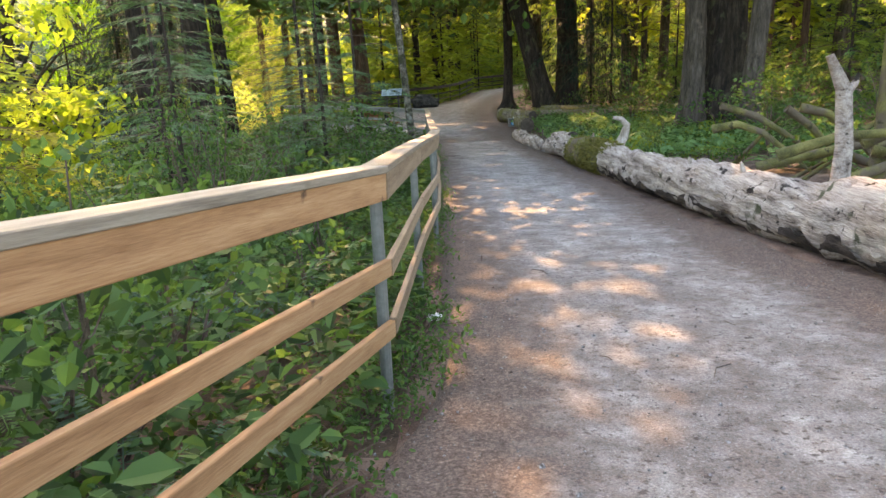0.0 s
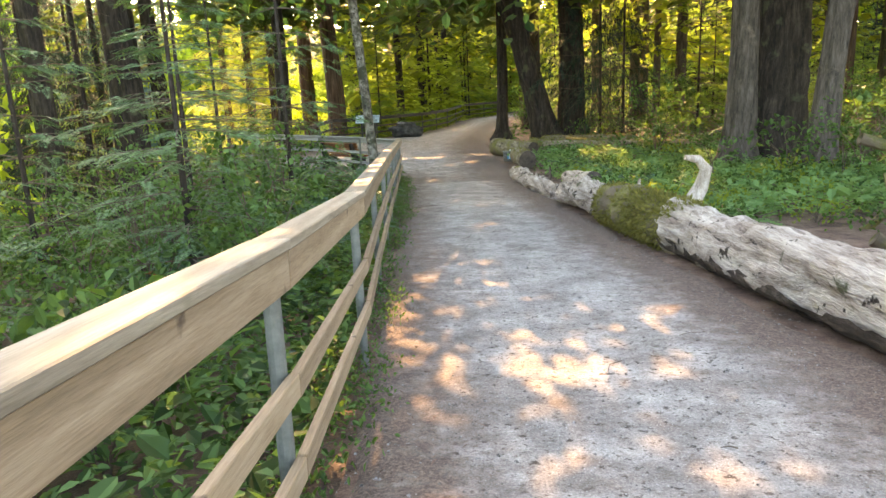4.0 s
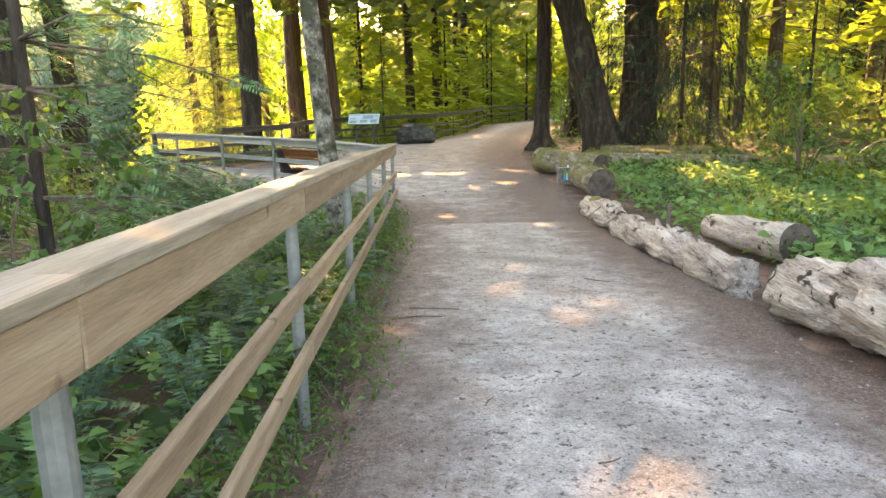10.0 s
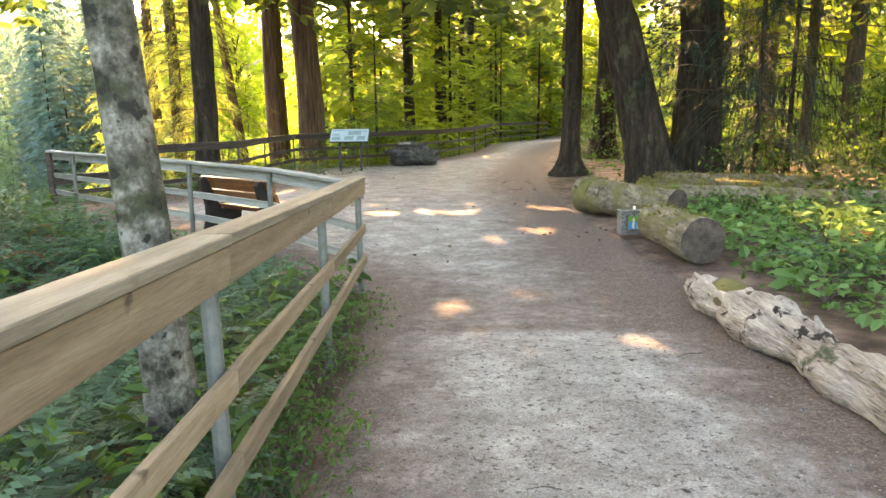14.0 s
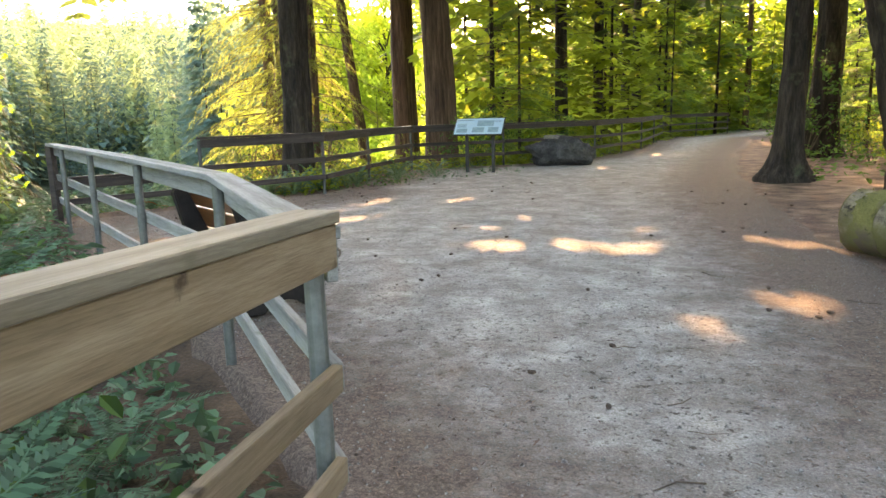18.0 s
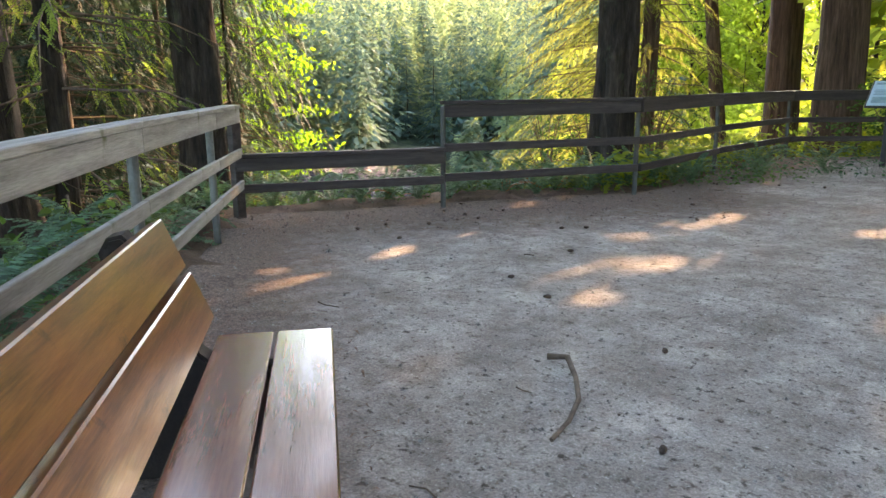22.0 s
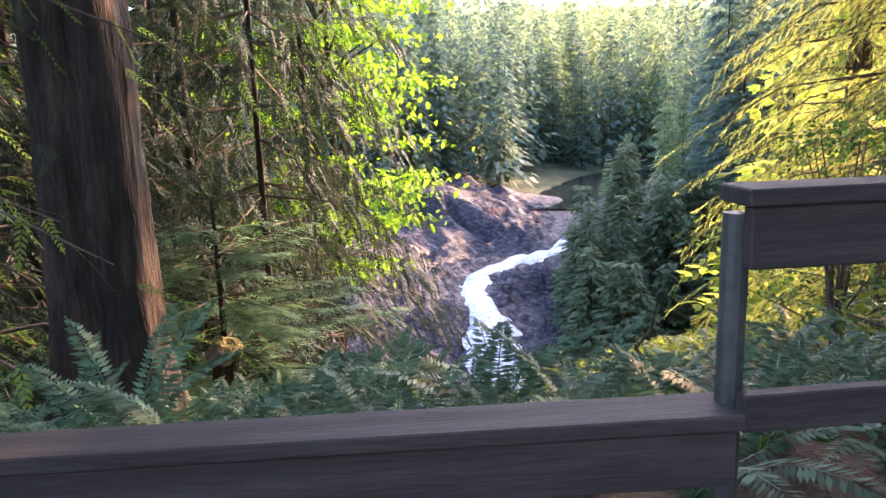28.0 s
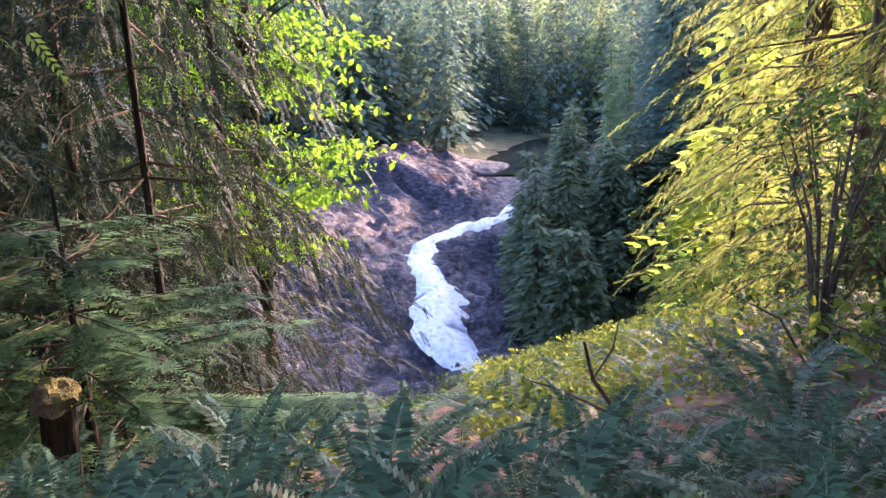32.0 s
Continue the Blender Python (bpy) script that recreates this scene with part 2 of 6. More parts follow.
M["boulder"] = surface("boulder", [(0.3, (0.015, 0.015, 0.016)), (0.5, (0.045, 0.044, 0.045)), (0.75, (0.13, 0.13, 0.125))], 3.0, (1, 1, 1), 0.85, 1.0, 20.0, bump_dist=0.05)
M["stone"] = surface("stone", [(0.36, (0.05, 0.042, 0.038)), (0.5, (0.17, 0.158, 0.15)), (0.64, (0.33, 0.32, 0.31))], 70.0, rough=0.9, bump=0.4, fine=60.0, random_tint=0.3)
M["bench_red"] = surface("bench_red", [(0.3, (0.11, 0.036, 0.022)), (0.5, (0.18, 0.063, 0.039)), (0.75, (0.26, 0.10, 0.062))], 4.0, (0.4, 6, 6), 0.2, 0.12, 30.0, random_tint=0.15)
# Lit copy of the red bench stain: sunlight's gold is in the colour.
M["bench_sun_gold"] = surface("bench_sun_gold", [(0.3, (0.12, 0.04, 0.012)), (0.5, (0.25, 0.092, 0.026)), (0.75, (0.37, 0.155, 0.047))], 4.0, (0.4, 6, 6), 0.3, 0.12, 30.0, random_tint=0.15, spots=[(0.66, 0.72, (0.07, 0.03, 0.012), 6.0)])
for _k in ("bench_red", "bench_sun_gold"):
    _p = M[_k].node_tree.nodes["Principled BSDF"]
    _p.inputs["Coat Weight"].default_value, _p.inputs["Coat Roughness"].default_value = 0.9, 0.12
M["bench_base"] = surface("bench_base", [(0.3, (0.008, 0.006, 0.006)), (0.7, (0.026, 0.019, 0.017))], 8.0, rough=0.8, bump=0.3, fine=80.0)
M["water_white"] = surface("water_white", [(0.3, (0.45, 0.52, 0.60)), (0.45, (0.74, 0.78, 0.83)), (0.6, (0.90, 0.92, 0.94))], 1.2, (2.2, 2.2, 0.7), 0.5, 1.0, 6.0, bump_dist=0.35)
M["white"] = surface("white", [(0.3, (0.66, 0.66, 0.64)), (0.7, (0.82, 0.82, 0.80))], 5.0, rough=0.6, bump=0.05)
M["cone"] = surface("cone", [(0.3, (0.03, 0.02, 0.014)), (0.7, (0.10, 0.065, 0.045))], 30.0, rough=0.9, bump=0.5)
M["black"] = surface("black", [(0.3, (0.012, 0.012, 0.013)), (0.7, (0.03, 0.03, 0.03))], 8.0, rough=0.5, bump=0.05)
M["sign_face"] = surface("sign_face", [(0.3, (0.44, 0.60, 0.70)), (0.7, (0.60, 0.73, 0.80))], 2.0, rough=0.35, bump=0.0)
M["sign_ink"] = surface("sign_ink", [(0.3, (0.20, 0.31, 0.37)), (0.7, (0.36, 0.47, 0.52))], 9.0, rough=0.5, bump=0.0)
M["sign_green"] = surface("sign_green", [(0.3, (0.08, 0.22, 0.02)), (0.7, (0.22, 0.40, 0.05))], 14.0, rough=0.4, bump=0.0)
M["sign_blue"] = surface("sign_blue", [(0.3, (0.03, 0.22, 0.50)), (0.7, (0.10, 0.40, 0.65))], 14.0, rough=0.4, bump=0.0)
M["fern"] = leaf("fern", (0.010, 0.032, 0.020), (0.13, 0.265, 0.155), (0.22, 0.38, 0.14), 0.28, gloss=0.35, low=0.28)
M["fern_light"] = leaf("fern_light", (0.05, 0.13, 0.045), (0.23, 0.39, 0.16), (0.36, 0.54, 0.13), 0.45)
M["bank"] = leaf("bank", (0.03, 0.055, 0.035), (0.17, 0.225, 0.125), (0.28, 0.34, 0.12), 0.35)
M["fern_dry"] = leaf("fern_dry", (0.12, 0.05, 0.02), (0.30, 0.13, 0.05), (0.4, 0.18, 0.05), 0.35)
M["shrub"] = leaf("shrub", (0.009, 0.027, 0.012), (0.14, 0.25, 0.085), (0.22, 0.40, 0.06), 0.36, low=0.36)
# Lit copy of shrub: sunlight on the leaves is put into the yellow-green.
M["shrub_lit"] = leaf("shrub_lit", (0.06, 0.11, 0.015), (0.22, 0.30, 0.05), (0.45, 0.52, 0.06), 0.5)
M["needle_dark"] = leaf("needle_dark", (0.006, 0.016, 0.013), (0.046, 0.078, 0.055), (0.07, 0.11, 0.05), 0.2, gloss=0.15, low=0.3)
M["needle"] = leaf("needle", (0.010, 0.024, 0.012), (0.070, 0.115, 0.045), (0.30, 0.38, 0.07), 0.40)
M["hemlock_near"] = leaf("hemlock_near", (0.016, 0.05, 0.026), (0.17, 0.31, 0.13), (0.20, 0.34, 0.08), 0.22, gloss=0.3, low=0.2)
# Paler copy of far: haze and distant sunlight are put into the colour.
M["far_haze_lit"] = leaf("far_haze_lit", (0.11, 0.18, 0.11), (0.29, 0.38, 0.20), (0.50, 0.60, 0.25), 0.48)
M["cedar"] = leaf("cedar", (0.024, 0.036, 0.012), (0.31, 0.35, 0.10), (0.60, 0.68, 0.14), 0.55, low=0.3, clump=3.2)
M["maple"] = leaf("maple", (0.06, 0.13, 0.01), (0.20, 0.32, 0.03), (0.34, 0.64, 0.03), 0.55)
# Sunlit leaf copies: the low sun's yellow glow is put into both colours.
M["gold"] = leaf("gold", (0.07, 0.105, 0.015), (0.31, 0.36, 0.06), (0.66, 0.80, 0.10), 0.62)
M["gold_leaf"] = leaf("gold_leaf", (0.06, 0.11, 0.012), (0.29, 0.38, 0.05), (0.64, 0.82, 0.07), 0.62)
M["floor_green"] = surface("floor_green", [(0.35, (0.010, 0.018, 0.008)), (0.5, (0.028, 0.045, 0.018)), (0.65, (0.06, 0.08, 0.03))], 0.4, rough=0.95, bump=1.0, fine=3.0, bump_dist=0.5)
# Blue-green lightened so the leaf colour itself carries the gorge's haze.
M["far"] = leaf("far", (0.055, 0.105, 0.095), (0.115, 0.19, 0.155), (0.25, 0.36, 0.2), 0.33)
M["young"] = leaf("young", (0.03, 0.07, 0.02), (0.17, 0.27, 0.07), (0.48, 0.66, 0.10), 0.55)
M["moss_leaf"] = leaf("moss_leaf", (0.06, 0.06, 0.018), (0.25, 0.23, 0.07), (0.35, 0.34, 0.07), 0.3)
M["horn"] = surface("horn", [(0.3, (0.20, 0.155, 0.12)), (0.5, (0.40, 0.335, 0.28)), (0.7, (0.58, 0.52, 0.46))], 7.0, (2.0, 2.0, 0.6), 0.85, 0.5, 40.0)
M["twig"] = surface("twig", [(0.3, (0.05, 0.035, 0.025)), (0.7, (0.16, 0.12, 0.09))], 12.0, rough=0.9, bump=0.3)

_m, _n, _l = _tree("pool_water")
_b = _n["Principled BSDF"]
_b.inputs["Base Color"].default_value = (0.02, 0.03, 0.03, 1)
_b.inputs["Roughness"].default_value = 0.08
_bp = _n.new("ShaderNodeBump")
_bp.inputs["Strength"].default_value, _bp.inputs["Distance"].default_value = 0.3, 0.1
_l.new(noise_tex(_n, _l, 1.2, 4.0, mapped(_n, _l, (1, 1, 1))), _bp.inputs["Height"])
_l.new(_bp.outputs["Normal"], _b.inputs["Normal"])
M["pool"] = _m

# ---- building tools ----
def mesh_np(name, verts, faces, mat, smooth=False):
    me = bpy.data.meshes.new(name)
    me.from_pydata([tuple(v) for v in verts], [], [tuple(f) for f in faces])
    for mt in (mat if isinstance(mat, (list, tuple)) else [mat]):
        me.materials.append(mt)
    if smooth:
        me.polygons.foreach_set("use_smooth", [True] * len(me.polygons))
    return me


def mesh_quads(name, quads, mat):
    """quads: array (n, 4, 3); a mesh of loose leaf blades."""
    n = len(quads)
    me = bpy.data.meshes.new(name)
    me.vertices.add(4 * n)
    me.vertices.foreach_set("co", np.ascontiguousarray(quads, dtype=np.float32).ravel())
    me.loops.add(4 * n)
    me.loops.foreach_set("vertex_index", np.arange(4 * n, dtype=np.int32))
    me.polygons.add(n)
    me.polygons.foreach_set("loop_start", np.arange(0, 4 * n, 4, dtype=np.int32))
    me.materials.append(mat)
    me.update(calc_edges=True)
    return me


def bm_mesh(name, bm, mat, smooth=False):
    me = bpy.data.meshes.new(name)
    bm.to_mesh(me)
    bm.free()
    me.materials.append(mat)
    if smooth:
        me.polygons.foreach_set("use_smooth", [True] * len(me.polygons))
    return me


def part(name, me, parent, label="", m=None):
    ob = new(name, me)
    ob.parent = parent
    if m is not None:
        ob.matrix_basis = m
    if label:
        tagged(ob, label)
    return ob


def empty(name, x=0, y=0, z=0, rz=0):
    ob = new(name)
    ob.matrix_basis = pose(x, y, z, 0, 0, rz)
    return ob


def box_bm(sx, sy, sz, bevel=0.004, at=(0, 0, 0)):
    bm = bmesh.new()
    bmesh.ops.create_cube(bm, size=1)
    bmesh.ops.scale(bm, vec=(sx, sy, sz), verts=bm.verts)
    bmesh.ops.translate(bm, vec=at, verts=bm.verts)
    if bevel:
        bmesh.ops.bevel(bm, geom=bm.edges[:], offset=bevel, segments=1, affect="EDGES")
    return bm


def tube(path, radii, seg=8, wobble=0.0, rnd=None, cap=True, flute=0, flute_amt=0.0, furrow=0.0):
    """Verts and faces of a tapered tube along a path of points."""
    path = [Vector(p) for p in path]
    V, Fc = [], []
    ref = Vector((0.31, 0.17, 0.93)) if abs((path[-1] - path[0]).normalized().z) < 0.8 else Vector((1, 0, 0))
    for i, p in enumerate(path):
        d = (path[min(i + 1, len(path) - 1)] - path[max(i - 1, 0)]).normalized()
        a = d.cross(ref).normalized()
        b = d.cross(a)
        for k in range(seg):
            th = 2 * math.pi * k / seg
            r = radii[i]
            if flute:
                r *= 1 + flute_amt * math.cos(flute * th + 0.7 * math.sin(2 * th))
            if furrow:
                fz = noise.noise(Vector((math.cos(th) * furrow + p.z * 0.25, math.sin(th) * furrow, p.z * 0.7)))
                fine = noise.noise(Vector((math.cos(th) * furrow * 2.3, math.sin(th) * furrow * 2.3, p.z * 2.1 + 5)))
                r *= 1 - 0.16 * max(0.0, 0.22 - abs(fz)) / 0.22 - 0.05 * fine
            if wobble:
                r *= 1 + wobble * noise.noise(Vector((math.cos(th) * 1.3, math.sin(th) * 1.3, 0)) + p * (0.9 / max(0.3, radii[0] * 3)))
            q = p + a * (math.cos(th) * r) + b * (math.sin(th) * r)
            V.append((q.x, q.y, q.z))
    for i in range(len(path) - 1):
        for k in range(seg):
            k2 = (k + 1) % seg
            Fc.append((i * seg + k, i * seg + k2, (i + 1) * seg + k2, (i + 1) * seg + k))
    if cap:
        Fc.append(tuple(range(seg)))
        Fc.append(tuple(range((len(path) - 1) * seg, len(path) * seg))[::-1])
    return V, Fc


def join_tubes(tubes):
    V, Fc = [], []
    for v, f in tubes:
        o = len(V)
        V += v
        Fc += [tuple(i + o for i in q) for q in f]
    return V, Fc


def kite(l, w, lift=0.0):
    """A leaf blade of length l along x."""
    return np.array([(0, 0, 0), (l * 0.45, w / 2, lift), (l, 0, 0), (l * 0.45, -w / 2, lift)], dtype=float)


def basis(fwd, up):
    """Rotation matrices (n,3,3) whose columns are forward, side and normal."""
    f = fwd / np.linalg.norm(fwd, axis=1, keepdims=True)
    s = np.cross(up, f)
    s /= np.linalg.norm(s, axis=1, keepdims=True) + 1e-9
    u = np.cross(f, s)
    return np.stack([f, s, u], axis=2)


def scatter(template, pos, fwd, up, size):
    """Copies of a template of quads (k,4,3), at positions, turned and scaled; gives (n*k,4,3)."""
    R = basis(fwd, up)
    q = np.einsum("nij,klj->nkli", R, template) * np.asarray(size)[:, None, None, None] + pos[:, None, None, :]
    return q.reshape(-1, 4, 3)


def spray(pairs, leafl, leafw, ang=55, taper=0.6, droop=0.15, n_tip=1):
    """A flat twig of small blades along x, 1 long."""
    out = []
    for i in range(pairs):
        s = (i + 0.6) / pairs
        l = leafl * (1 - taper * s)
        for sg in (-1, 1):
            k = kite(l, leafw * (1 - 0.4 * s))
            a = math.radians(sg * ang * (1 - 0.3 * s))
            R = np.array([[math.cos(a), -math.sin(a), 0], [math.sin(a), math.cos(a), 0], [0, 0, 1]])
            k = k @ R.T
            k[:, 2] -= droop * np.abs(k[:, 1]) * 0.6
            out.append(k + np.array([s * 0.85, 0, -droop * s * s]))
    out.append(kite(0.3, leafw * 0.9) + np.array([0.75, 0, -droop * 0.6]))
    return np.array(out)


SPRAY_FINE = spray(7, 0.42, 0.11, 58, 0.65, 0.25)
SPRAY_MID = spray(4, 0.5, 0.17, 52, 0.6, 0.22)
SPRAY_FAR = spray(2, 0.6, 0.30, 45, 0.4, 0.2)
SPRAY_WIDE = spray(1, 0.8, 0.55, 40, 0.3, 0.2)
SPRAY_NEEDLE = spray(11, 0.26, 0.075, 62, 0.6, 0.18)
STRAND = spray(8, 0.20, 0.07, 40, 0.5, 0.10)
STRAND_FINE = spray(9, 0.15, 0.055, 36, 0.4, 0.12)
FOLD = np.array([[(0, 0, 0), (0.35, 0.30, 0.10), (0.75, 0.22, 0.04), (1, 0, -0.06)], [(0, 0, 0), (1, 0, -0.06), (0.75, -0.22, 0.04), (0.35, -0.30, 0.10)]], float)
LEAF3 = np.array([kite(1, 0.62, 0.05)])
FAR_LEAF = np.array([kite(1, 0.40, 0.05)])
LEAFLET5 = spray(2, 0.5, 0.34, 60, 0.3, 0.15)


def conifer_crown(rs, h, base, rmax, whorls, per, sprays, tmpl, size, droop=0.35, power=0.8, hang=0.3, loose=0.35):
    """Blades of a conifer's crown: drooping boughs set with twigs; and the boughs' centre lines."""
    P, Fw, S, lines = [], [], [], []
    for i in range(whorls):
        s = (i + rs.uniform(-0.4, 0.4)) / whorls
        z = base + (h - base) * max(0, s)
        for j in range(per):
            a = rs.uniform(0, 2 * math.pi)
            L = rmax * (1 - max(0, s)) ** power * rs.uniform(0.65, 1.1) + 0.15
            d = np.array([math.cos(a), math.sin(a), 0])
            rise = rs.uniform(-0.05, 0.25)
            pts = []
            n = max(2, int(sprays * L / rmax))
            for k in range(n):
                q = 0.18 + 0.82 * (k + rs.uniform(0, 0.8)) / n
                p = d * L * q + np.array([0, 0, z + rise * L * q - droop * L * q * q])
                side = np.array([-d[1], d[0], 0]) * rs.choice([-1, 1]) * rs.uniform(0.2, 1.3)
                P.append(p)
                Fw.append(d + side + np.array([0, 0, -hang * rs.uniform(0.3, 1.6)]))
                S.append(size * rs.uniform(0.7, 1.3) * (1.15 - 0.4 * q))
            pts = [(0, 0, z), tuple(d * L * 0.5 + np.array([0, 0, z + rise * L * 0.5 - droop * L * 0.25])), tuple(d * L * 0.95 + np.array([0, 0, z + rise * L - droop * L * 0.9]))]
            lines.append((pts, L))
    P, Fw, S = np.array(P), np.array(Fw), np.array(S)
    up = np.tile([0, 0, 1.0], (len(P), 1)) + rs.normal(0, loose, (len(P), 3))
    return scatter(tmpl, P, Fw, up, S), lines


def broad_crown(rs, n_clump, spread, zlo, zhi, per, size, tmpl=LEAF3, flat=0.35, lean=(0, 0)):
    """Blades of a broad-leaved crown: clumps of leaves at the ends of limbs."""
    P, tips = [], []
    for i in range(n_clump):
        a, q = rs.uniform(0, 6.283), rs.uniform(0.15, 1) ** 0.6
        z = rs.uniform(zlo, zhi)
        wide = spread * math.sin(math.pi * (0.15 + 0.8 * (z - zlo) / (zhi - zlo + 1e-6))) ** 0.6
        c = np.array([math.cos(a) * wide * q + lean[0] * z, math.sin(a) * wide * q + lean[1] * z, z])
        tips.append(c)
        P.append(c + rs.normal(0, 1, (per, 3)) * np.array([1, 1, flat]) * spread * 0.22)
    P = np.concatenate(P)
    Fw = rs.normal(0, 1, P.shape) + np.array([0, 0, -0.35])
    up = np.tile([0, 0, 1.0], (len(P), 1)) + rs.normal(0, 0.5, P.shape)
    return scatter(tmpl, P, Fw, up, size * rs.uniform(0.6, 1.3, len(P))), tips

# ---- the lie of the land ----
GY = np.array([-40.0, -10, 0, 5, 10.7, 20.2, 27, 31, 120])
GZ = np.array([3.4, 2.1, 1.5, 1.14, 0.70, 0.28, -0.06, 0.0, 0.0])


def trail_z(y):
    return np.interp(y, GY, GZ)


EDGE = [(-3.2, -10), (-1.45, 0.5), (-0.55, 3.6), (-0.62, 8.6), (-1.1, 19.8), (-1.6, 27.5), (-2.85, 28.95), (-9.0, 34.0), (-7.85, 36.0), (-6.8, 38.1),
        (-6.4, 43.5), (-4.1, 45.2), (-1.8, 48), (-0.5, 52.5), (0.7, 62.4), (4.2, 68.2), (12, 90), (25, 140)]
RIVER = [(-18, 68, -30), (-29.5, 64.0, -26), (-35.4, 64.0, -20.2), (-37.2, 64.4, -18.9), (-40.6, 65.0, -18.1), (-44.8, 65.4, -16.9), (-48.5, 68.8, -15.7), (-52.6, 70.1, -14.6), (-55.6, 72.7, -13.7), (-55.5, 77.5, -12.95), (-54.7, 81.4, -12.7), (-57.5, 87, -10.9), (-62, 91, -10.3), (-66, 96, -11.1), (-76, 111, -11), (-84, 124, -10.9), (-84, 136, -10.9), (-70, 152, -10.9), (-30, 185, -10.9)]
VIEW_O, VIEW_D = np.array([-7.5, 35.3]), np.array([-0.766, 0.643])


def seg_dist(px, py, line):
    """Distance to a polyline, and where along it (segment and share) the nearest place is."""
    best, si, st = np.full(px.shape, 1e9), np.zeros(px.shape, int), np.zeros(px.shape)
    for i in range(len(line) - 1):
        (ax, ay), (bx, by) = line[i][:2], line[i + 1][:2]
        t = np.clip(((px - ax) * (bx - ax) + (py - ay) * (by - ay)) / ((bx - ax) ** 2 + (by - ay) ** 2), 0, 1)
        d = np.hypot(px - ax - t * (bx - ax), py - ay - t * (by - ay))
        m = d < best
        best, si, st = np.where(m, d, best), np.where(m, i, si), np.where(m, t, st)
    return best, si, st


def inside_trail(px, py):
    poly = EDGE + [(400, 140), (400, -400), (-3.2, -400)]
    res = np.zeros(px.shape, bool)
    for i in range(len(poly)):
        (ax, ay), (bx, by) = poly[i], poly[(i + 1) % len(poly)]
        if ay != by:
            c = ((ay > py) != (by > py)) & (px < (bx - ax) * (py - ay) / (by - ay) + ax)
            res ^= c
    return res


def land(px, py, rough=True):
    px, py = np.atleast_1d(np.asarray(px, float)), np.atleast_1d(np.asarray(py, float))
    base = trail_z(py)
    d, _, _ = seg_dist(px, py, EDGE)
    d = np.where(inside_trail(px, py), 0, d)
    steep = np.clip((py - 22) / 8, 0, 1)
    drop = np.where(d < 1.0, d * 0.12, 0.12 + (d - 1.0) * (0.10 + 0.34 * steep))
    drop += np.clip(d - 9, 0, None) * 0.30
    p = base - drop
    da, si, st = seg_dist(px, py, RIVER)
    rz = np.array([r[2] for r in RIVER])
    za = rz[si] * (1 - st) + rz[np.minimum(si + 1, len(RIVER) - 1)] * st
    u = (px - VIEW_O[0]) * VIEW_D[0] + (py - VIEW_O[1]) * VIEW_D[1]
    v = (px - VIEW_O[0]) * -VIEW_D[1] * -1 + (py - VIEW_O[1]) * 0.766
    bank = np.clip(da - 2.2, 0, 12) * 0.16 + np.clip(da - 13, 0, None) * 0.20
    sm = np.clip((u - 55) / 40, 0, 1)
    bank = np.minimum(bank, 3.0 + 70 * sm)
    q = za + bank
    z = np.maximum(p, q)
    right = np.clip(px - 4.5, 0, None) * (np.clip((py - 8) / 20, 0, 1)) * 0.012
    return z + np.where(d == 0, right, 0)


def land1(x, y):
    return float(land(x, y)[0])


def axis(*runs):
    out = []
    for a, b, s in runs:
        out += list(np.arange(a, b, s))
    return np.array(out + [runs[-1][1]])


gx = axis((-420, -200, 22), (-200, -100, 8), (-100, -63, 1.8), (-63, -34, 0.42), (-34, -12, 1.1), (-12, 12, 0.4), (12, 40, 2.0), (40, 400, 36))
gy = axis((-300, -20, 28), (-20, -4, 2.0), (-4, 50, 0.5), (50, 60, 1.3), (60, 90, 0.45), (90, 92, 0.65), (92, 102, 1.6), (102, 150, 4), (150, 420, 18))
XX, YY = np.meshgrid(gx, gy, indexing="ij")
ZZ = land(XX, YY)
river_d, _, _ = seg_dist(XX, YY, RIVER)
UU = (XX - VIEW_O[0]) * VIEW_D[0] + (YY - VIEW_O[1]) * VIEW_D[1]
VV = (XX - VIEW_O[0]) * 0.643 + (YY - VIEW_O[1]) * 0.766
rocky = (river_d < np.where(VV > 4, 6, 17)) & (UU > 33) & (UU < 92)
trail_in = inside_trail(XX, YY)
for i in range(len(gx)):
    for j in range(len(gy)):
        x, y = gx[i], gy[j]
        if rocky[i, j]:
            r = min(1, river_d[i, j] / 3)
            lay = ZZ[i, j] + 1.6 * noise.fractal(Vector((x * 0.10, y * 0.10, 0.3)), 1.0, 2.0, 5)
            led = math.floor(lay / 0.8) * 0.8 + 0.8 * min(1, ((lay / 0.8) % 1) ** 3)
            ZZ[i, j] += r * (0.55 * led + 0.45 * lay - ZZ[i, j] + 0.9 * abs(noise.noise(Vector((x * 0.55 + y * 0.3, y * 0.45, 4.0)))) + 0.4 * noise.noise(Vector((x * 1.1, y * 1.1, 7.0))) + 0.6 * abs(noise.noise(Vector((x * 2.1, y * 1.2, 1.0)))) - 0.5 * max(0.0, 0.12 - abs(noise.noise(Vector((x * 0.8, y * 0.8, 5.0))))) / 0.12 + 0.28 * noise.cell(Vector((x * 0.5 + 0.2 * y, y * 0.42 - 0.1 * x, 3.0))) + 0.16 * noise.cell(Vector((x * 1.1 - 0.3 * y, y * 0.9, 8.0))))
        elif not trail_in[i, j]:
            ZZ[i, j] += 0.18 * noise.fractal(Vector((x * 0.5, y * 0.5, 1.3)), 1.0, 2.0, 3)
        else:
            ZZ[i, j] += -0.06 + 0.05 * noise.noise(Vector((x * 0.8, y * 0.8, 2.0)))
ni, nj = len(gx), len(gy)
gv = np.stack([XX, YY, ZZ], -1).reshape(-1, 3)
